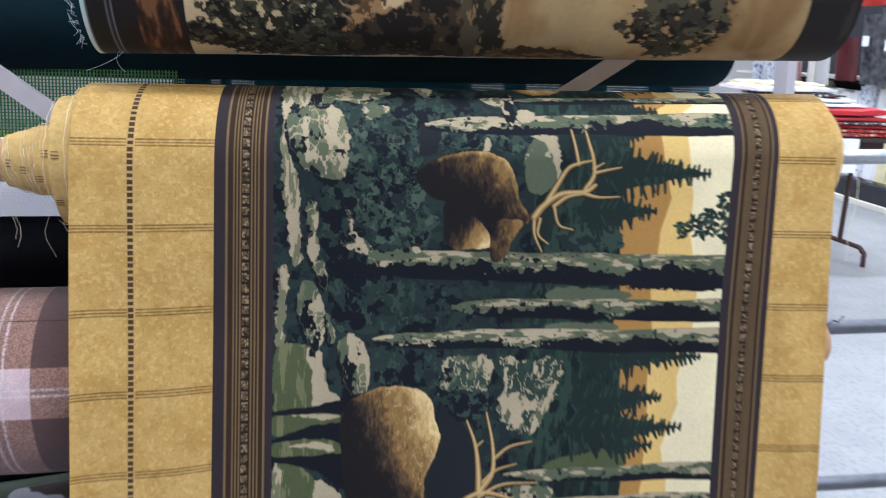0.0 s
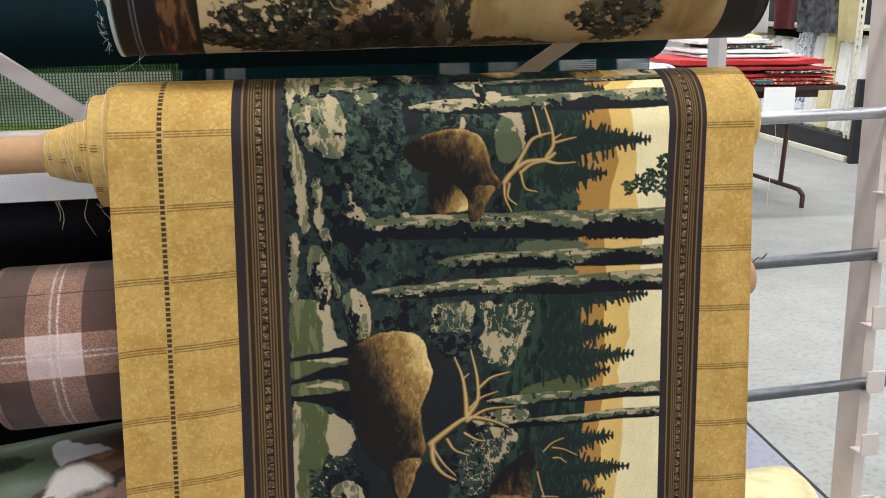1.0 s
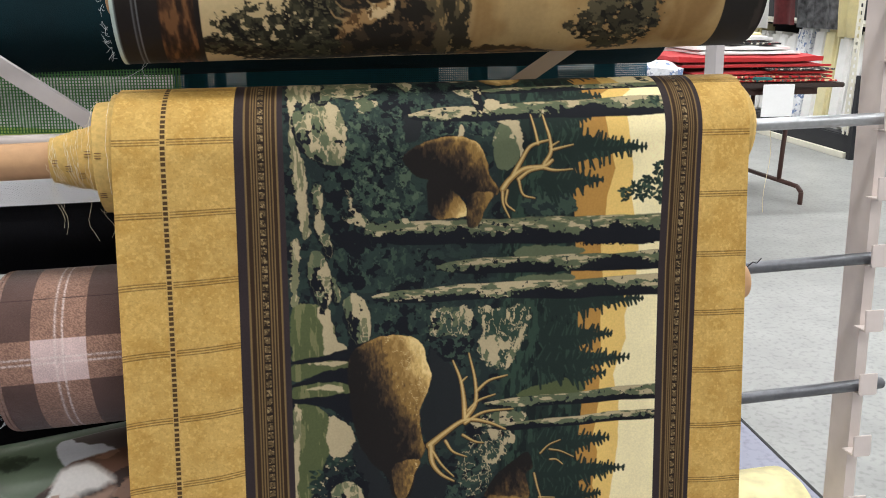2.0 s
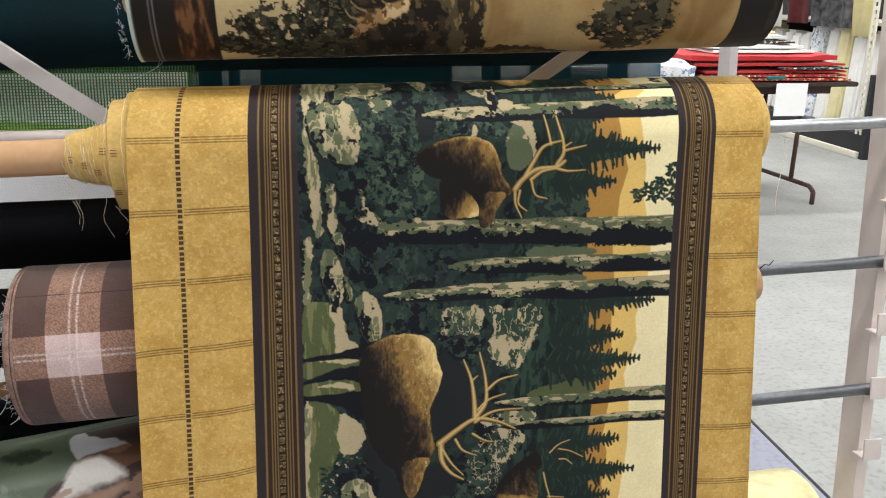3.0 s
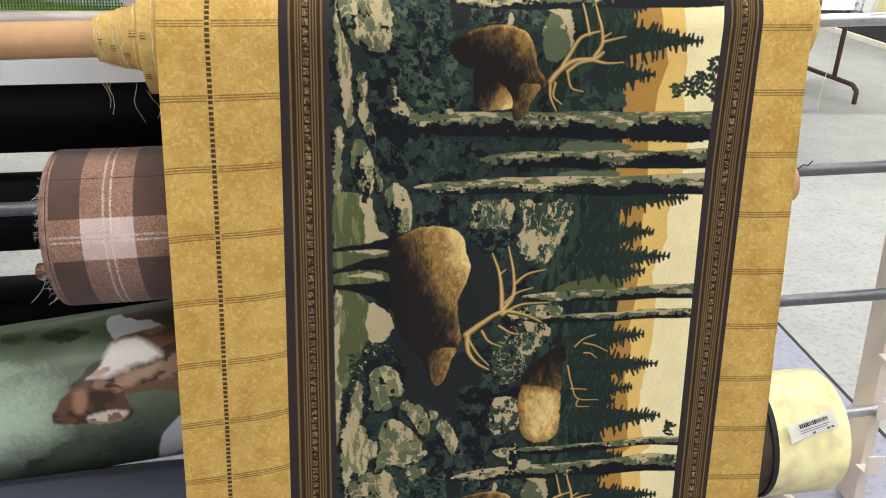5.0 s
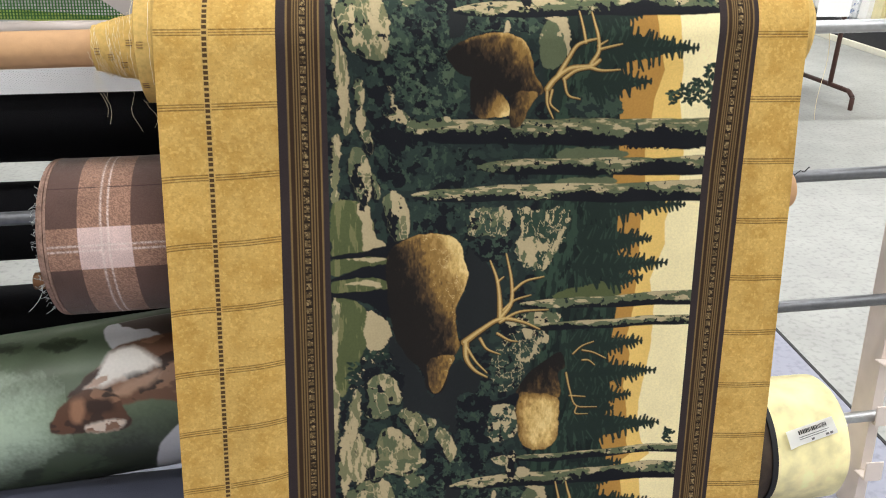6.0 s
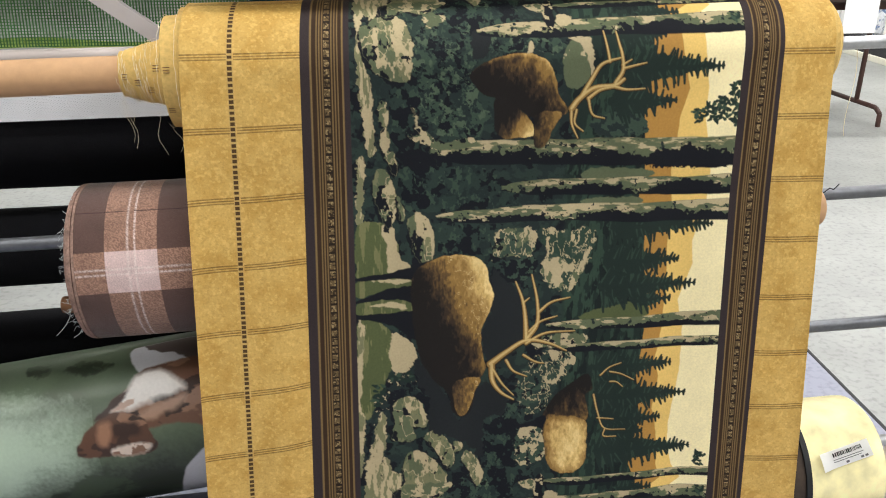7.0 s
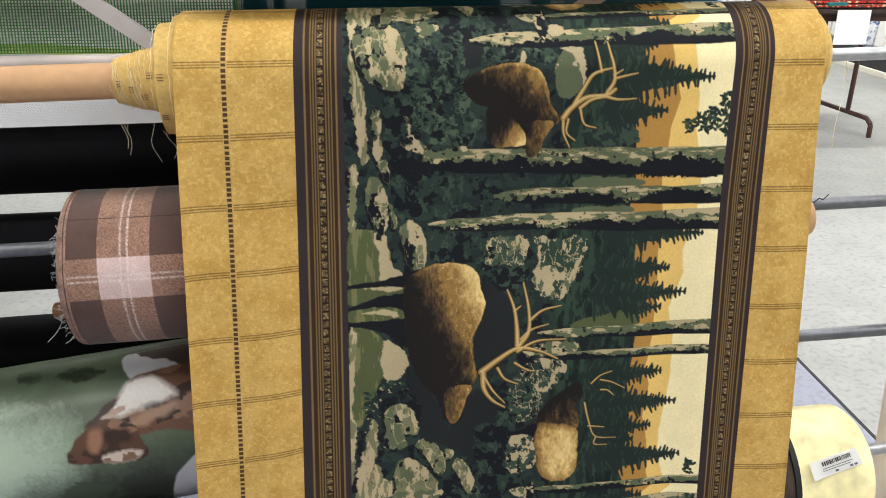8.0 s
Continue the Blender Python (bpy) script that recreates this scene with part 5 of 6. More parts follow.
part("wound_core", lathe(MURK_AX[0], MURK_AX[1], [(0.01, 0.03), (0.01, R_MURK - 0.004), (1.9, R_MURK - 0.004), (1.9, 0.03)], 40), NAVY, murk)


def plain_roll(label, p0, p1, radius, mat, seed, tube=CARD, group="fabric rolls"):
    p0, p1 = Vector(p0), Vector(p1)
    ob = root("fabric_roll", tuple((p0 + p1) / 2 - Vector((0, 0, radius))), label, "fabric roll", group)
    long = (p1 - p0).length
    rng = random.Random(seed)
    prof = []
    for i in range(7):
        prof += [(0.012 * rng.random(), 0.032 + (radius - 0.034) * i / 6), (0.012 * rng.random(), 0.032 + (radius - 0.034) * (i + 0.7) / 6)]
    prof += [(0.006, radius)] + [(long * k / 24, radius) for k in range(1, 24)] + [(long - 0.008, radius), (long, radius - 0.006), (long + 0.004, 0.032)]
    part("wound_cloth", lathe(p0, p1, prof, 44, 0.05, seed), mat, ob)
    ax = (p1 - p0).normalized()
    part("tube", rod_bm(p0 - ax * 0.03, p1 + ax * 0.02, 0.03, 24), tube, ob)
    return ob


plain_roll("very dark green knit roll behind the braces", (-0.92, 0.50, 1.470), (1.115, 0.50, 1.492), 0.118, DARK_GREEN, 41)
plain_roll("black cloth roll at the back of the rack", (-0.92, 0.50, 1.035), (0.95, 0.50, 1.06), 0.098, BLACK_CLOTH, 42)
plain_roll("black cloth roll behind the plaid flannel", (-0.92, 0.50, 0.795), (0.95, 0.50, 0.85), 0.088, BLACK_CLOTH, 43)
plain_roll("thin black cloth roll above the green one", (-0.92, 0.56, 0.548), (0.95, 0.56, 0.63), 0.066, BLACK_CLOTH, 44)
plain_roll("slate navy cloth roll low on the rack", (-0.92, 0.23, 0.158), (0.95, 0.23, 0.270), 0.098, NAVY, 45)
spare = root("cardboard_tube", (0.1, 0.45, 0.66), "short brown cardboard tube end under black netting", "cardboard tube")
part("tube_wall", rod_bm((-0.395, 0.45, 0.682), (0.6, 0.45, 0.715), 0.019), BROWN_CARD, spare)


def net(name, label, category, x0, x1, y, z_top, z_low, pitch, wide, mat, wave=0.0, weft=1.0):
    """Open netting: crossed flat yarns, one sheet of countless meshes."""
    bm = bmesh.new()

    def yarn(pts, across):
        vs = [(bm.verts.new(q), bm.verts.new(q + across)) for q in pts]
        for (a, b), (c, d) in zip(vs, vs[1:]):
            bm.faces.new((a, b, d, c))

    def at(x, z):
        return Vector((x, y + wave * math.sin(x * 9 + z * 3), z))

    nx, nz = int((x1 - x0) / pitch), int((z_top - z_low) / pitch)
    for i in range(nx + 1):
        x = x0 + i * pitch
        yarn([at(x, z_low + (z_top - z_low) * k / 6) for k in range(7)], Vector((wide, 0, 0)))
    for j in range(nz + 1):
        z = z_low + j * pitch
        yarn([at(x0 + (x1 - x0) * k / 40, z) + Vector((0, 0.0006, 0)) for k in range(41)], Vector((0, 0, wide * weft)))
    return thing(name, bm, mat, label, category, kind="stuff", smooth=False)


net("green_netting", "green open-weave netting hanging behind the rack", "netting", -0.95, 0.06, 0.455, 1.47, 1.245, 0.0062, 0.0030, GREEN_NET, 0.004, 0.55)
hem = bmesh.new()
n = 60
low = [Vector((-0.95 + 0.97 * k / n, 0.470 + 0.004 * math.sin(k * 0.7), 1.238 + 0.006 * math.sin(k * 0.23))) for k in range(n + 1)]
rows = [[hem.verts.new(q + Vector((0, 0.002 * j, 0.004 * j))) for q in low] for j in range(6)]
for r0, r1 in zip(rows, rows[1:]):
    for k in range(n):
        hem.faces.new((r0[k], r0[k + 1], r1[k + 1], r1[k]))
bmesh.ops.solidify(hem, geom=hem.faces[:], thickness=0.002)
thing("light_green_cloth", hem, GREEN_HEM, "light green cloth hanging behind the green netting", "cloth")
net("teal_netting", "teal open-weave netting hanging under the dark roll", "netting", 0.03, 1.13, 0.56, 1.45, 1.22, 0.0050, 0.0031, TEAL_NET, 0.003)

# dark teal lengths hang behind the net with light gaps between them
DARK_TEAL = cloth("dark_teal_cloth", (14, 58, 72), 0.25)
for xa, xb in ((0.048, 0.099), (0.116, 0.138), (0.185, 0.626), (0.693, 0.742), (0.813, 0.912), (1.002, 1.053)):
    bm = bmesh.new()
    rows = [[bm.verts.new((xa + (xb - xa) * i / 8, 0.575 + 0.004 * math.sin(i * 1.7 + xa * 9), 1.45 - 0.23 * j / 4)) for i in range(9)] for j in range(5)]
    for r0, r1 in zip(rows, rows[1:]):
        for i in range(8):
            bm.faces.new((r0[i], r0[i + 1], r1[i + 1], r1[i]))
    bmesh.ops.solidify(bm, geom=bm.faces[:], thickness=0.002)
    thing("teal_cloth", bm, DARK_TEAL, "dark teal cloth length hanging behind the teal netting", "cloth", "teal cloth lengths")

# white holed netting over the black roll
bm = bmesh.new()
pitch = 0.0068
for i in range(150):
    for j in range(17):
        x, z = -0.95 + i * pitch + (j % 2) * pitch / 2, 1.094 + j * pitch * 0.9 + 0.018 * i / 150
        ring, hole = [], []
        for k in range(6):
            w = math.pi / 3 * k + math.pi / 6
            ring.append(bm.verts.new((x + math.cos(w) * pitch * 0.577, 0.392 - 0.0015 * j * 0.3, z + math.sin(w) * pitch * 0.54)))
            hole.append(bm.verts.new((x + math.cos(w) * pitch * 0.17, 0.392 - 0.0015 * j * 0.3, z + math.sin(w) * pitch * 0.16)))
        for k in range(6):
            bm.faces.new((ring[k], ring[(k + 1) % 6], hole[(k + 1) % 6], hole[k]))
thing("white_netting", bm, WHITE_NET, "white holed netting hanging over black cloth", "netting", kind="stuff", smooth=False)

# lemon roll with its paper label
R_LEMON = 0.132
LEMON_AX = [on_rod(0.55, LEVELS[4], 0.024, -0.048), on_rod(1.36, LEVELS[4], 0.024, -0.048)]
lemon = root("fabric_roll", (1.1, 0.15, 0.28), "mottled lemon cotton roll with a dark bark-print band and paper label", "fabric roll", "fabric rolls")
part("wound_cloth", lathe(LEMON_AX[0], LEMON_AX[1], [(0.625 + 0.028 * k, R_LEMON + 0.004) for k in range(6)] + [(0.784, R_LEMON + 0.003), (0.794, 0.126), (0.799, 0.117), (0.800, 0.095), (0.783, 0.05), (0.78, 0.031)], 72, 0.02, 4), LEMON, lemon)
part("inner_cloth", lathe(LEMON_AX[0], LEMON_AX[1], [(0.0, 0.03), (0.0, 0.05), (0.54, 0.05), (0.55, R_LEMON - 0.01), (0.56, R_LEMON), (0.66, R_LEMON), (0.67, 0.05)], 64, 0.02, 4), BARK_PRINT, lemon, "dark bark-print cloth under the lemon flap")
part("selvage", lathe(LEMON_AX[0], LEMON_AX[1], [(0.614, R_LEMON), (0.614, R_LEMON + 0.0045), (0.626, R_LEMON + 0.0045), (0.626, R_LEMON)], 64, 0.02, 4), INK, lemon, "black selvage edge")
LAX = (LEMON_AX[1] - Vector(LEMON_AX[0])).normalized() if isinstance(LEMON_AX[1], Vector) else (Vector(LEMON_AX[1]) - Vector(LEMON_AX[0])).normalized()


def on_lemon(along, up, lift):
    """A point on the lemon roll's skin: metres along from its start and up round it from the front."""
    c = Vector(LEMON_AX[0]) + LAX * along
    w = up / R_LEMON
    r = R_LEMON + 0.0055 + lift
    return c + Vector((0, -math.cos(w) * r, math.sin(w) * r))


def skin_patch(u0, u1, v0, v1, lift, turn=12.0, cu=0.705, cv=0.078, curl=0.0):
    """A thin sheet that follows the lemon roll, turned about the label's middle."""
    bm = bmesh.new()
    nu, nv = 8, 6
    c, s = math.cos(radians(turn)), math.sin(radians(turn))
    grid = []
    for j in range(nv + 1):
        row = []
        for i in range(nu + 1):
            a, b = u0 + (u1 - u0) * i / nu, v0 + (v1 - v0) * j / nv
            up = curl * max(0.0, -a - 0.03) * 6
            row.append(bm.verts.new(on_lemon(cu + a * c - b * s, cv + a * s + b * c, lift + up)))
        grid.append(row)
    for r0, r1 in zip(grid, grid[1:]):
        for i in range(nu):
            bm.faces.new((r0[i], r0[i + 1], r1[i + 1], r1[i]))
    bmesh.ops.solidify(bm, geom=bm.faces[:], thickness=-0.0004)
    return bm


tag = part("label", skin_patch(-0.058, 0.058, -0.017, 0.017, 0.001, curl=0.05), PAPER, lemon, "white paper label with a barcode")
tag["base"] = lemon["base"]
rng = random.Random(5)
a = -0.028
while a < 0.038:
    w = rng.choice((0.0012, 0.002, 0.003))
    ob = part("barcode_bar", skin_patch(a, a + w, 0.003, 0.011, 0.0022), INK, tag, smooth=False)
    ob.matrix_basis = Matrix()
    a += w + rng.choice((0.0012, 0.002))
for v0, u1 in ((-0.002, 0.040), (-0.006, 0.034)):
    ob = part("print_bar", skin_patch(-0.03, u1, v0 - 0.0007, v0 + 0.0005, 0.0022), GREY_INK, tag, smooth=False)
    ob.matrix_basis = Matrix()
for u0 in (-0.004, 0.030, 0.040):
    ob = part("print_bar", skin_patch(u0, u0 + 0.007, -0.014, -0.010, 0.0022), GREY_INK, tag, smooth=False)
    ob.matrix_basis = Matrix()

# the bare tube beside the third rod and a twist of thread
stub = root("cardboard_tube", (1.0, 0.15, 0.90), "tan cardboard tube hanging on the dull rod behind the gold cloth", "cardboard tube")
part("tube_wall", lathe(on_rod(0.5, LEVELS[2], 0.0, -0.024), on_rod(1.19, LEVELS[2], 0.0, -0.024), [(0.0, 0.02), (0.0, 0.04), (0.673, 0.04), (0.682, 0.036), (0.683, 0.028), (0.678, 0.02)], 32), CARD, stub)
knot = bmesh.new()
strand(knot, [on_rod(1.185, LEVELS[2], -0.012, 0.006), on_rod(1.195, LEVELS[2], -0.016, 0.016), on_rod(1.205, LEVELS[2], -0.014, 0.012), on_rod(1.215, LEVELS[2], -0.014, 0.022)], 0.0013)
part("twist", knot, INK, stub, "dark twist of wire")
loop = bmesh.new()
strand(loop, [(1.150 + 0.010 * math.sin(k * 0.5), 0.14, 1.245 - 0.017 * k) for k in range(9)], 0.0006)
strand(loop, [(1.225 + 0.006 * math.sin(k * 0.6), 0.16, 1.245 - 0.020 * k) for k in range(10)], 0.0007)
thing("hanging_thread", loop, THREAD, "pale threads hanging off the steel rod", "thread", kind="stuff")


# ---- the hall beyond: table, stacks, shelf of bolts ----
BROWN_STEEL = material("brown_painted_steel", srgb(70, 46, 40), 0.45, grain=30, vary=0.12)
TABLE_TOP = material("dark_table_edge", srgb(58, 46, 42), 0.5, grain=30, vary=0.15)
RED = cloth("red_cloth", (186, 44, 46))
WHITE_CLOTH = cloth("white_cloth", (242, 241, 238), 0.08)
DARK_RED = cloth("wine_cloth", (112, 46, 48), 0.3, 30)
GREY_PRINT = cloth("grey_print_cloth", (104, 104, 106), 0.9, 18)
CREAM_CLOTH = cloth("cream_cloth", (226, 216, 170), 0.12)


def floral(name, base, blooms):
    """Cloth printed all over with irregular small blooms."""
    m = cloth(name, base, 0.2, 60)
    nt = m.node_tree
    bsdf = nt.nodes["Principled BSDF"]
    co = nt.nodes.new("ShaderNodeTexCoord")
    for k, (tone, size, limit) in enumerate(blooms):
        n = nt.nodes.new("ShaderNodeTexNoise")
        n.noise_dimensions = "4D"
        n.inputs["W"].default_value, n.inputs["Scale"].default_value, n.inputs["Detail"].default_value = 3.1 * k, size, 3
        nt.links.new(co.outputs["Object"], n.inputs["Vector"])
        cut = nt.nodes.new("ShaderNodeMapRange")
        cut.inputs["From Min"].default_value, cut.inputs["From Max"].default_value = limit, limit + 0.03
        nt.links.new(n.outputs["Fac"], cut.inputs["Value"])
        mix = nt.nodes.new("ShaderNodeMix")
        mix.data_type = "RGBA"
        nt.links.new(cut.outputs[0], mix.inputs["Factor"])
        nt.links.new(bsdf.inputs["Base Color"].links[0].from_socket, mix.inputs["A"])
        mix.inputs["B"].default_value = (*srgb(*tone), 1)
        nt.links.new(mix.outputs["Result"], bsdf.inputs["Base Color"])
    return m


FLORAL = floral("red_floral_cloth", (190, 34, 38), (((40, 44, 30), 46, 0.56), ((232, 214, 168), 40, 0.56), ((30, 116, 120), 34, 0.62)))
DARK_FLORAL = floral("dark_floral_cloth", (34, 34, 36), (((220, 214, 200), 44, 0.55), ((180, 40, 44), 20, 0.62)))
TEAL_CLOTH = cloth("teal_cloth", (40, 120, 120), 0.4, 40)
BLUE_WHITE = floral("blue_white_cloth", (232, 234, 238), (((120, 140, 180), 20, 0.56), ((170, 176, 190), 30, 0.6)))
PINK_CLOTH = cloth("pink_cloth", (226, 150, 176), 0.2)
ORANGE_RED = cloth("orange_red_cloth", (196, 66, 46), 0.15)
BLUSH = cloth("blush_cloth", (196, 160, 150), 0.2)
CHARCOAL = cloth("charcoal_board", (30, 31, 36), 0.2)
SHELF_PAINT = material("cream_shelf_steel", srgb(226, 222, 206), 0.5, grain=25, vary=0.08)

table = root("folding_table", (3.0, 4.2, 0.0), "folding table with a dark edge and brown bent-tube legs", "table", rack=False)
part("tabletop", boxes((1.7, 3.86, 3.84, 4.62, 0.785, 0.815), bevel=0.006), TABLE_TOP, table)
part("apron", boxes((1.8, 3.70, 3.90, 3.93, 0.735, 0.785)), BROWN_STEEL, table, smooth=False)


def bent_tube(points, r):
    bm = bmesh.new()
    for a, b in zip(points, points[1:]):
        rod = rod_bm(a, b, r, 12)
        me = bpy.data.meshes.new("tmp")
        rod.to_mesh(me)
        rod.free()
        bm.from_mesh(me)
        bpy.data.meshes.remove(me)
    return bm


for lx in (3.58, 2.05):
    part("leg", bent_tube([(lx + 0.03, 3.80, 0.0), (lx + 0.03, 3.80, 0.085), (lx + 0.02, 3.84, 0.118), (lx, 3.88, 0.125), (lx - 0.06, 4.56, 0.125), (lx - 0.06, 4.60, 0.10), (lx - 0.06, 4.61, 0.0)], 0.016), BROWN_STEEL, table)
    part("leg", bent_tube([(lx - 0.015, 4.02, 0.125), (lx, 4.02, 0.77)], 0.016), BROWN_STEEL, table)
    part("leg", bent_tube([(lx - 0.05, 4.44, 0.125), (lx - 0.04, 4.44, 0.77)], 0.016), BROWN_STEEL, table)


def folded(label, x0, x1, y0, y1, z0, z1, mat, seed, category="folded cloth", group="cloth on the table"):
    """A folded length of cloth: a soft, uneven slab."""
    bm = bmesh.new()
    nu, nv = 14, 9
    grids = []
    for top in (0, 1):
        rows = []
        for j in range(nv + 1):
            row = []
            for i in range(nu + 1):
                a, b = i / nu * 2 - 1, j / nv * 2 - 1
                edge = max(abs(a), abs(b)) ** 8
                mid, half = (z0 + z1) / 2, (z1 - z0) / 2
                z = mid + (half if top else -half) * (1 - 0.55 * edge)
                q = Vector((x0 + (x1 - x0) * i / nu, y0 + (y1 - y0) * j / nv, z))
                n1 = noise.noise(q * 7 + Vector((seed, 0, 0)))
                n2 = noise.noise(q * 6 + Vector((0, seed, 3)))
                if top:
                    q.z += 0.35 * half * n1
                q.x += 0.035 * n2 * edge
                q.y += 0.035 * n1 * edge
                row.append(bm.verts.new(q))
            rows.append(row)
        grids.append(rows)
    lo, hi = grids
    for j in range(nv):
        for i in range(nu):
            bm.faces.new((hi[j][i], hi[j][i + 1], hi[j + 1][i + 1], hi[j + 1][i]))
            bm.faces.new((lo[j][i], lo[j + 1][i], lo[j + 1][i + 1], lo[j][i + 1]))
    ring = [(0, i) for i in range(nu)] + [(j, nu) for j in range(nv)] + [(nv, i) for i in range(nu, 0, -1)] + [(j, 0) for j in range(nv, 0, -1)]
    for (j0, i0), (j1, i1) in zip(ring, ring[1:] + ring[:1]):
        bm.faces.new((lo[j0][i0], lo[j1][i1], hi[j1][i1], hi[j0][i0]))
    return thing("folded_cloth", bm, mat, label, category, group, rack=False)


folded("red floral cloth folded flat on the table", 2.75, 3.80, 3.87, 4.40, 0.816, 0.844, FLORAL, 1)
folded("red floral cloth folded on the floral stack", 2.78, 3.79, 3.88, 4.40, 0.842, 0.866, FLORAL, 12)
folded("teal patterned cloth tucked in the stack", 3.22, 3.34, 3.868, 4.3, 0.826, 0.862, TEAL_CLOTH, 2)
folded("plain red cloth folded on the stack", 2.80, 3.78, 3.90, 4.45, 0.866, 0.893, RED, 3)
folded("dark grey printed cloth between red lengths", 3.30, 3.78, 3.88, 4.35, 0.890, 0.912, DARK_FLORAL, 4)
folded("plain red cloth folded under the red heap", 2.72, 3.77, 3.90, 4.48, 0.910, 0.938, RED, 15)
folded("plain red cloth heaped on the stack", 2.70, 3.72, 3.92, 4.50, 0.936, 0.996, RED, 5)
folded("white cloth lying on the red stack", 2.87, 3.58, 3.96, 4.55, 0.990, 1.020, WHITE_CLOTH, 6)
folded("white cloth heap on the red stack", 2.85, 3.52, 3.98, 4.55, 1.016, 1.052, WHITE_CLOTH, 16)
folded("white cloth heaped highest on the stack", 2.87, 3.40, 4.02, 4.55, 1.074, 1.115, WHITE_CLOTH, 18)
folded("cream cloth lying over the white heap", 2.95, 3.36, 4.1, 4.6, 1.108, 1.14, CREAM_CLOTH, 7)
folded("black cloth edge between white lengths", 3.0, 3.46, 4.0, 4.5, 1.050, 1.076, DARK_FLORAL, 8)
folded("blue and white printed cloth heaped loose", 2.15, 2.72, 3.88, 4.5, 0.817, 0.955, BLUE_WHITE, 9)
folded("white cloth heaped loose on the table", 1.85, 2.45, 3.9, 4.5, 0.87, 1.03, WHITE_CLOTH, 10)

sheet = bmesh.new()
box(sheet, 3.27, 3.49, 3.826, 3.829, 0.60, 0.812)
thing("paper_sign", sheet, PAPER, "blank white paper sheet hung from the table edge", "paper sign", rack=False, smooth=False)

shelf = root("fabric_shelf", (5.3, 6.0, 0.0), "cream slotted shelf with a black base for upright bolts", "shelf", rack=False)
part("base", boxes((4.98, 5.75, 5.34, 9.2, 0.0, 0.20), bevel=0.01), CHARCOAL, shelf, "black base")
part("kerb", boxes((4.93, 4.975, 5.34, 9.2, 0.0, 0.05), bevel=0.005), SHELF_PAINT, shelf)
part("end_panel", boxes((4.94, 5.70, 5.26, 5.31, 0.0, 0.72)), CHARCOAL, shelf, "dark end panel", smooth=False)
part("back_panel", boxes((5.75, 5.80, 5.34, 9.2, 0.0, 2.3)), CHARCOAL, shelf, "dark back panel", smooth=False)
part("shelf_board", boxes((5.05, 5.75, 5.34, 9.2, 1.115, 1.14)), SHELF_PAINT, shelf, smooth=False)
for sy in (5.36, 7.2):
    part("upright", boxes((4.965, 4.972, sy, sy + 0.025, 0.2, 2.4), (4.965, 4.972, sy + 0.06, sy + 0.085, 0.2, 2.4)), SHELF_PAINT, shelf, smooth=False)
    for k in range(34):
        part("rung", boxes((4.960, 4.972, sy + 0.025, sy + 0.06, 0.24 + k * 0.063, 0.272 + k * 0.063)), SHELF_PAINT, shelf, smooth=False)

TONES = (WHITE_CLOTH, WHITE_CLOTH, CREAM_CLOTH, WHITE_CLOTH, BLUE_WHITE, WHITE_CLOTH, WHITE_CLOTH)
NAMES = ("white", "white", "cream", "white", "pale blue", "white", "white")
rng = random.Random(17)
y = 5.48
k = 0
while y < 8.9:
    w = rng.uniform(0.15, 0.22)
    m = pose(5.05, y, 0.20, rng.uniform(-2, 2), rng.uniform(2, 5), rng.uniform(-6, 6))
    bm = bmesh.new()
    box(bm, 0.0, 0.20, 0.0, w, 0.0, rng.uniform(0.78, 0.9), m=m, bevel=0.028)
    thing("fabric_bolt", bm, TONES[k % 7], NAMES[k % 7] + " cloth bolt standing on the black shelf base", "fabric bolt", "bolts on the shelf", rack=False)
    y += w + 0.015
    k += 1


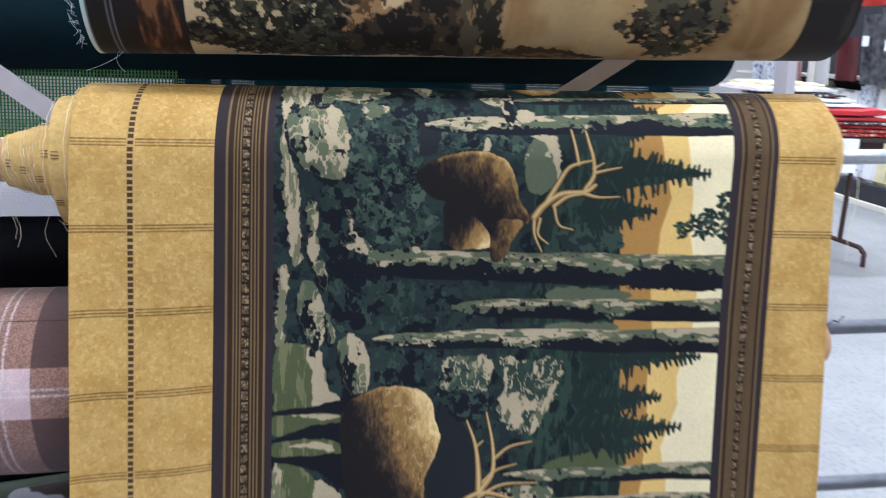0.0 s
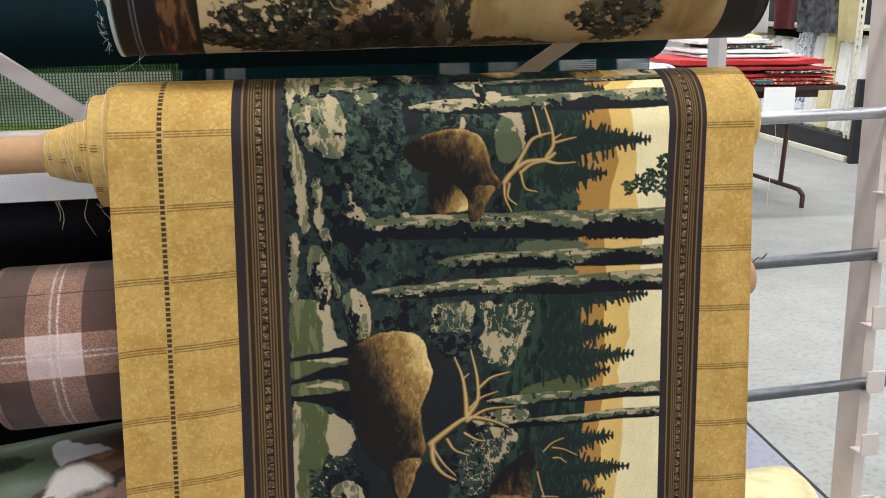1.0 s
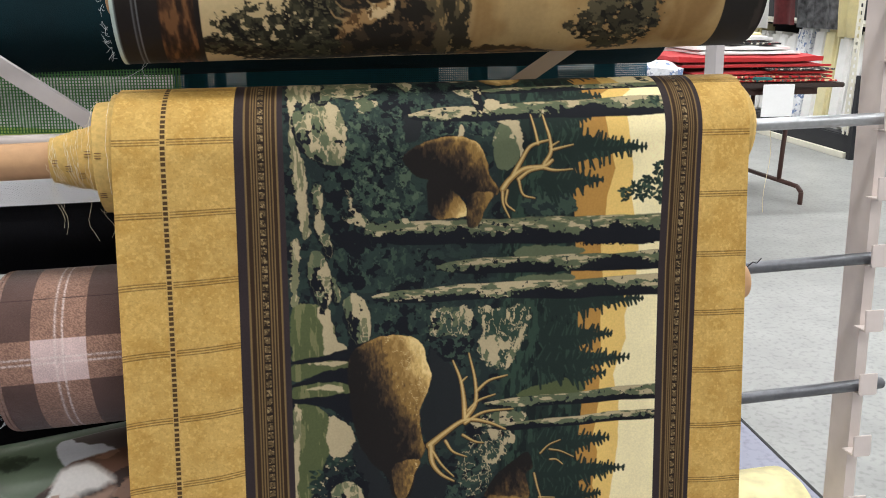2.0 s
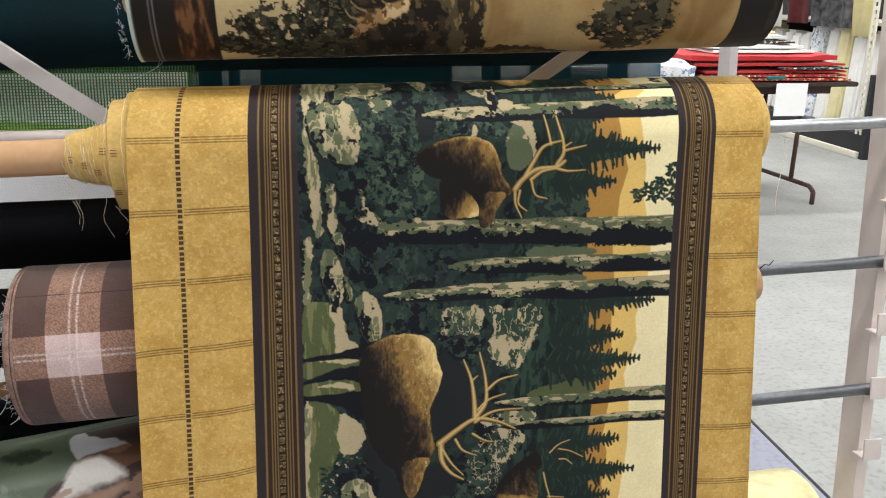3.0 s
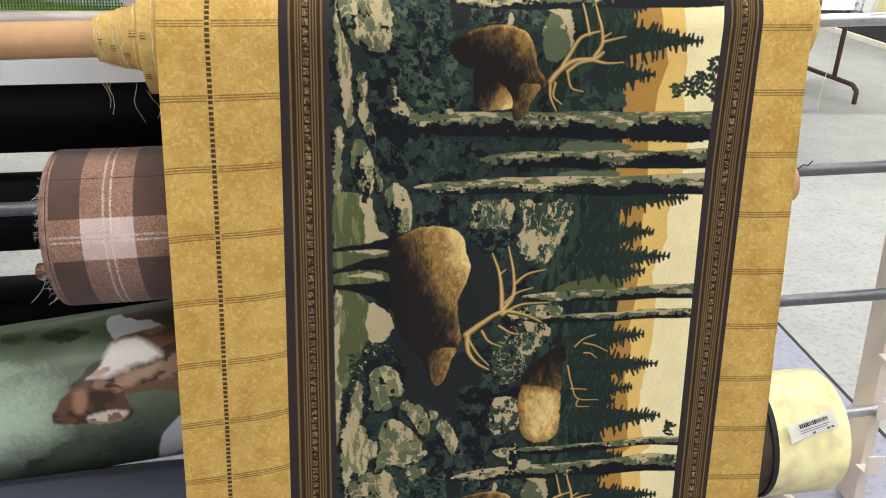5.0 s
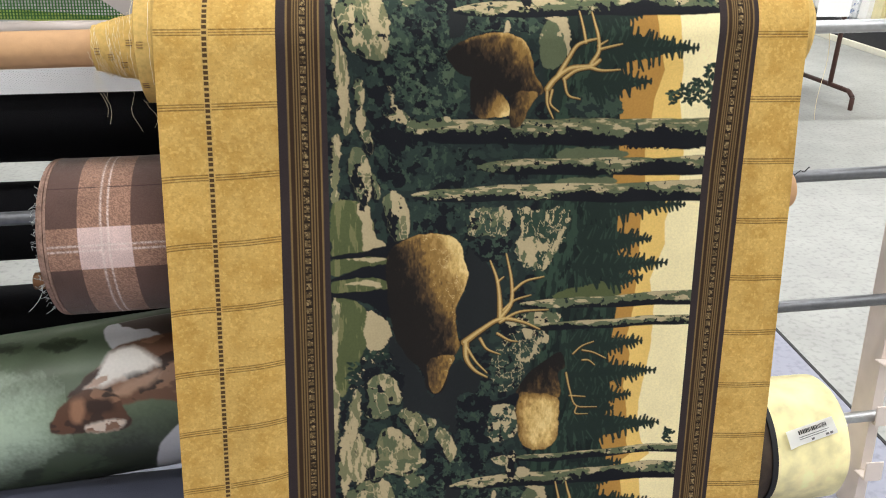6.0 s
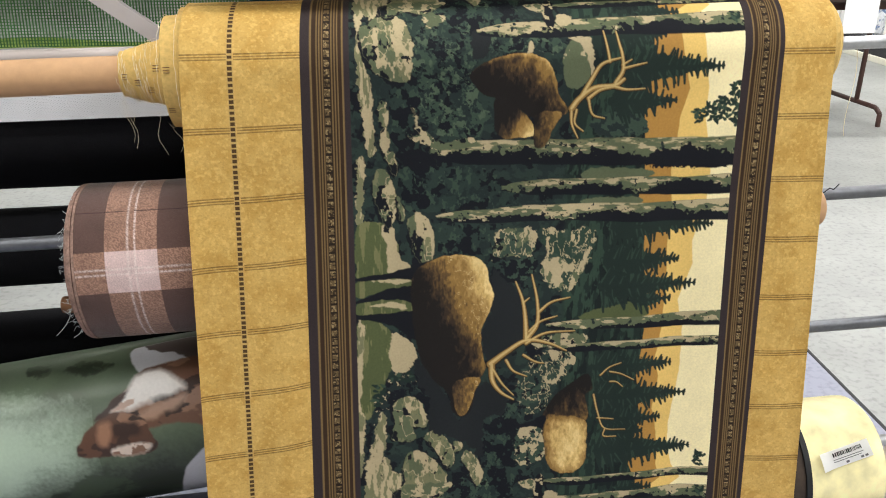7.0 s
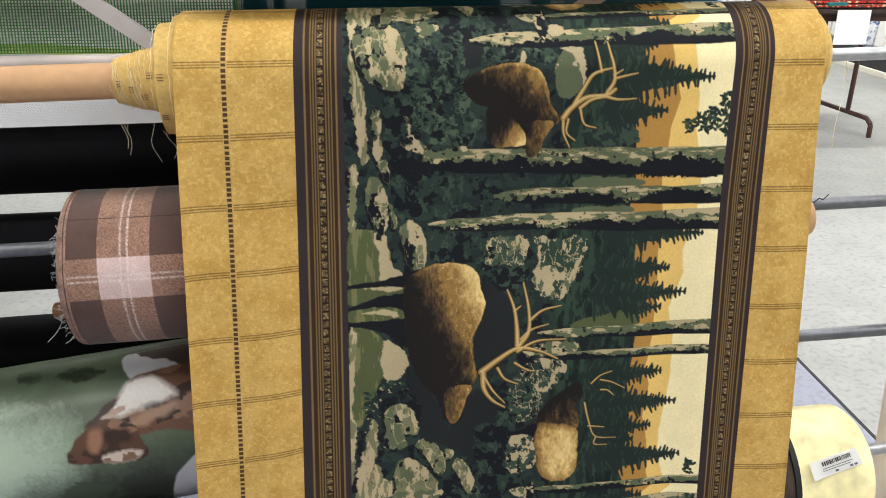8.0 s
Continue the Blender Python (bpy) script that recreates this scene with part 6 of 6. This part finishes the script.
def draped(label, y0, y1, z0, z1, mat, seed):
    """A length of cloth hanging over the shelf board's front, with soft folds."""
    bm = bmesh.new()
    rows = []
    for j in range(11):
        row = []
        for i in range(9):
            f, g = i / 8, j / 10
            fold = 0.022 * math.sin(f * 9 + seed) + 0.012 * noise.noise(Vector((f * 3, g * 2, seed)))
            row.append(bm.verts.new((5.02 + fold + 0.10 * (1 - g) ** 6 * 0 - 0.03 * g, y0 + (y1 - y0) * f + 0.02 * g * math.sin(seed), z0 + (z1 - z0) * g)))
        rows.append(row)
    for r0, r1 in zip(rows, rows[1:]):
        for i in range(8):
            bm.faces.new((r0[i], r0[i + 1], r1[i + 1], r1[i]))
    bmesh.ops.solidify(bm, geom=bm.faces[:], thickness=0.05)
    return thing("hanging_cloth_sample", bm, mat, label, "hanging cloth", "cloth hung on the shelf", rack=False)


SAMPLES = (("cream cloth hung over the shelf", 5.02, 5.30, 1.02, 1.46, CREAM_CLOTH), ("grey printed cloth hung on the shelf", 5.34, 5.68, 1.08, 1.75, GREY_PRINT),
           ("grey printed cloth hung on the shelf", 5.72, 5.98, 1.08, 1.70, GREY_PRINT), ("wine red cloth hung on the shelf", 6.02, 6.45, 1.10, 1.50, DARK_RED),
           ("pale cloth hung on the shelf", 6.5, 7.0, 1.05, 1.7, WHITE_CLOTH), ("blush cloth hung on the shelf", 7.05, 7.5, 1.05, 1.7, BLUSH), ("pale blue cloth hung on the shelf", 7.55, 8.2, 1.05, 1.7, BLUE_WHITE),
           ("pink cloth hung high on the shelf", 5.02, 5.5, 1.78, 2.2, PINK_CLOTH), ("orange-red cloth hung high on the shelf", 5.55, 6.1, 1.78, 2.2, ORANGE_RED), ("white cloth hung high on the shelf", 6.15, 7.6, 1.74, 2.2, WHITE_CLOTH))
for k, (label, ya, yb, za, zb, mat) in enumerate(SAMPLES):
    draped(label, ya + 0.46, yb + 0.46, za, zb, mat, k + 1)
for ty, tz in ((5.1, 1.42), (5.45, 1.38), (5.80, 1.42), (6.2, 1.44), (6.7, 1.40)):
    thing("price_tag", boxes((4.935, 4.938, ty + 0.46, ty + 0.56, tz, tz + 0.09)), PAPER, "small blank white tag pinned to hanging cloth", "price tag", "tags on the shelf", rack=False, smooth=False)
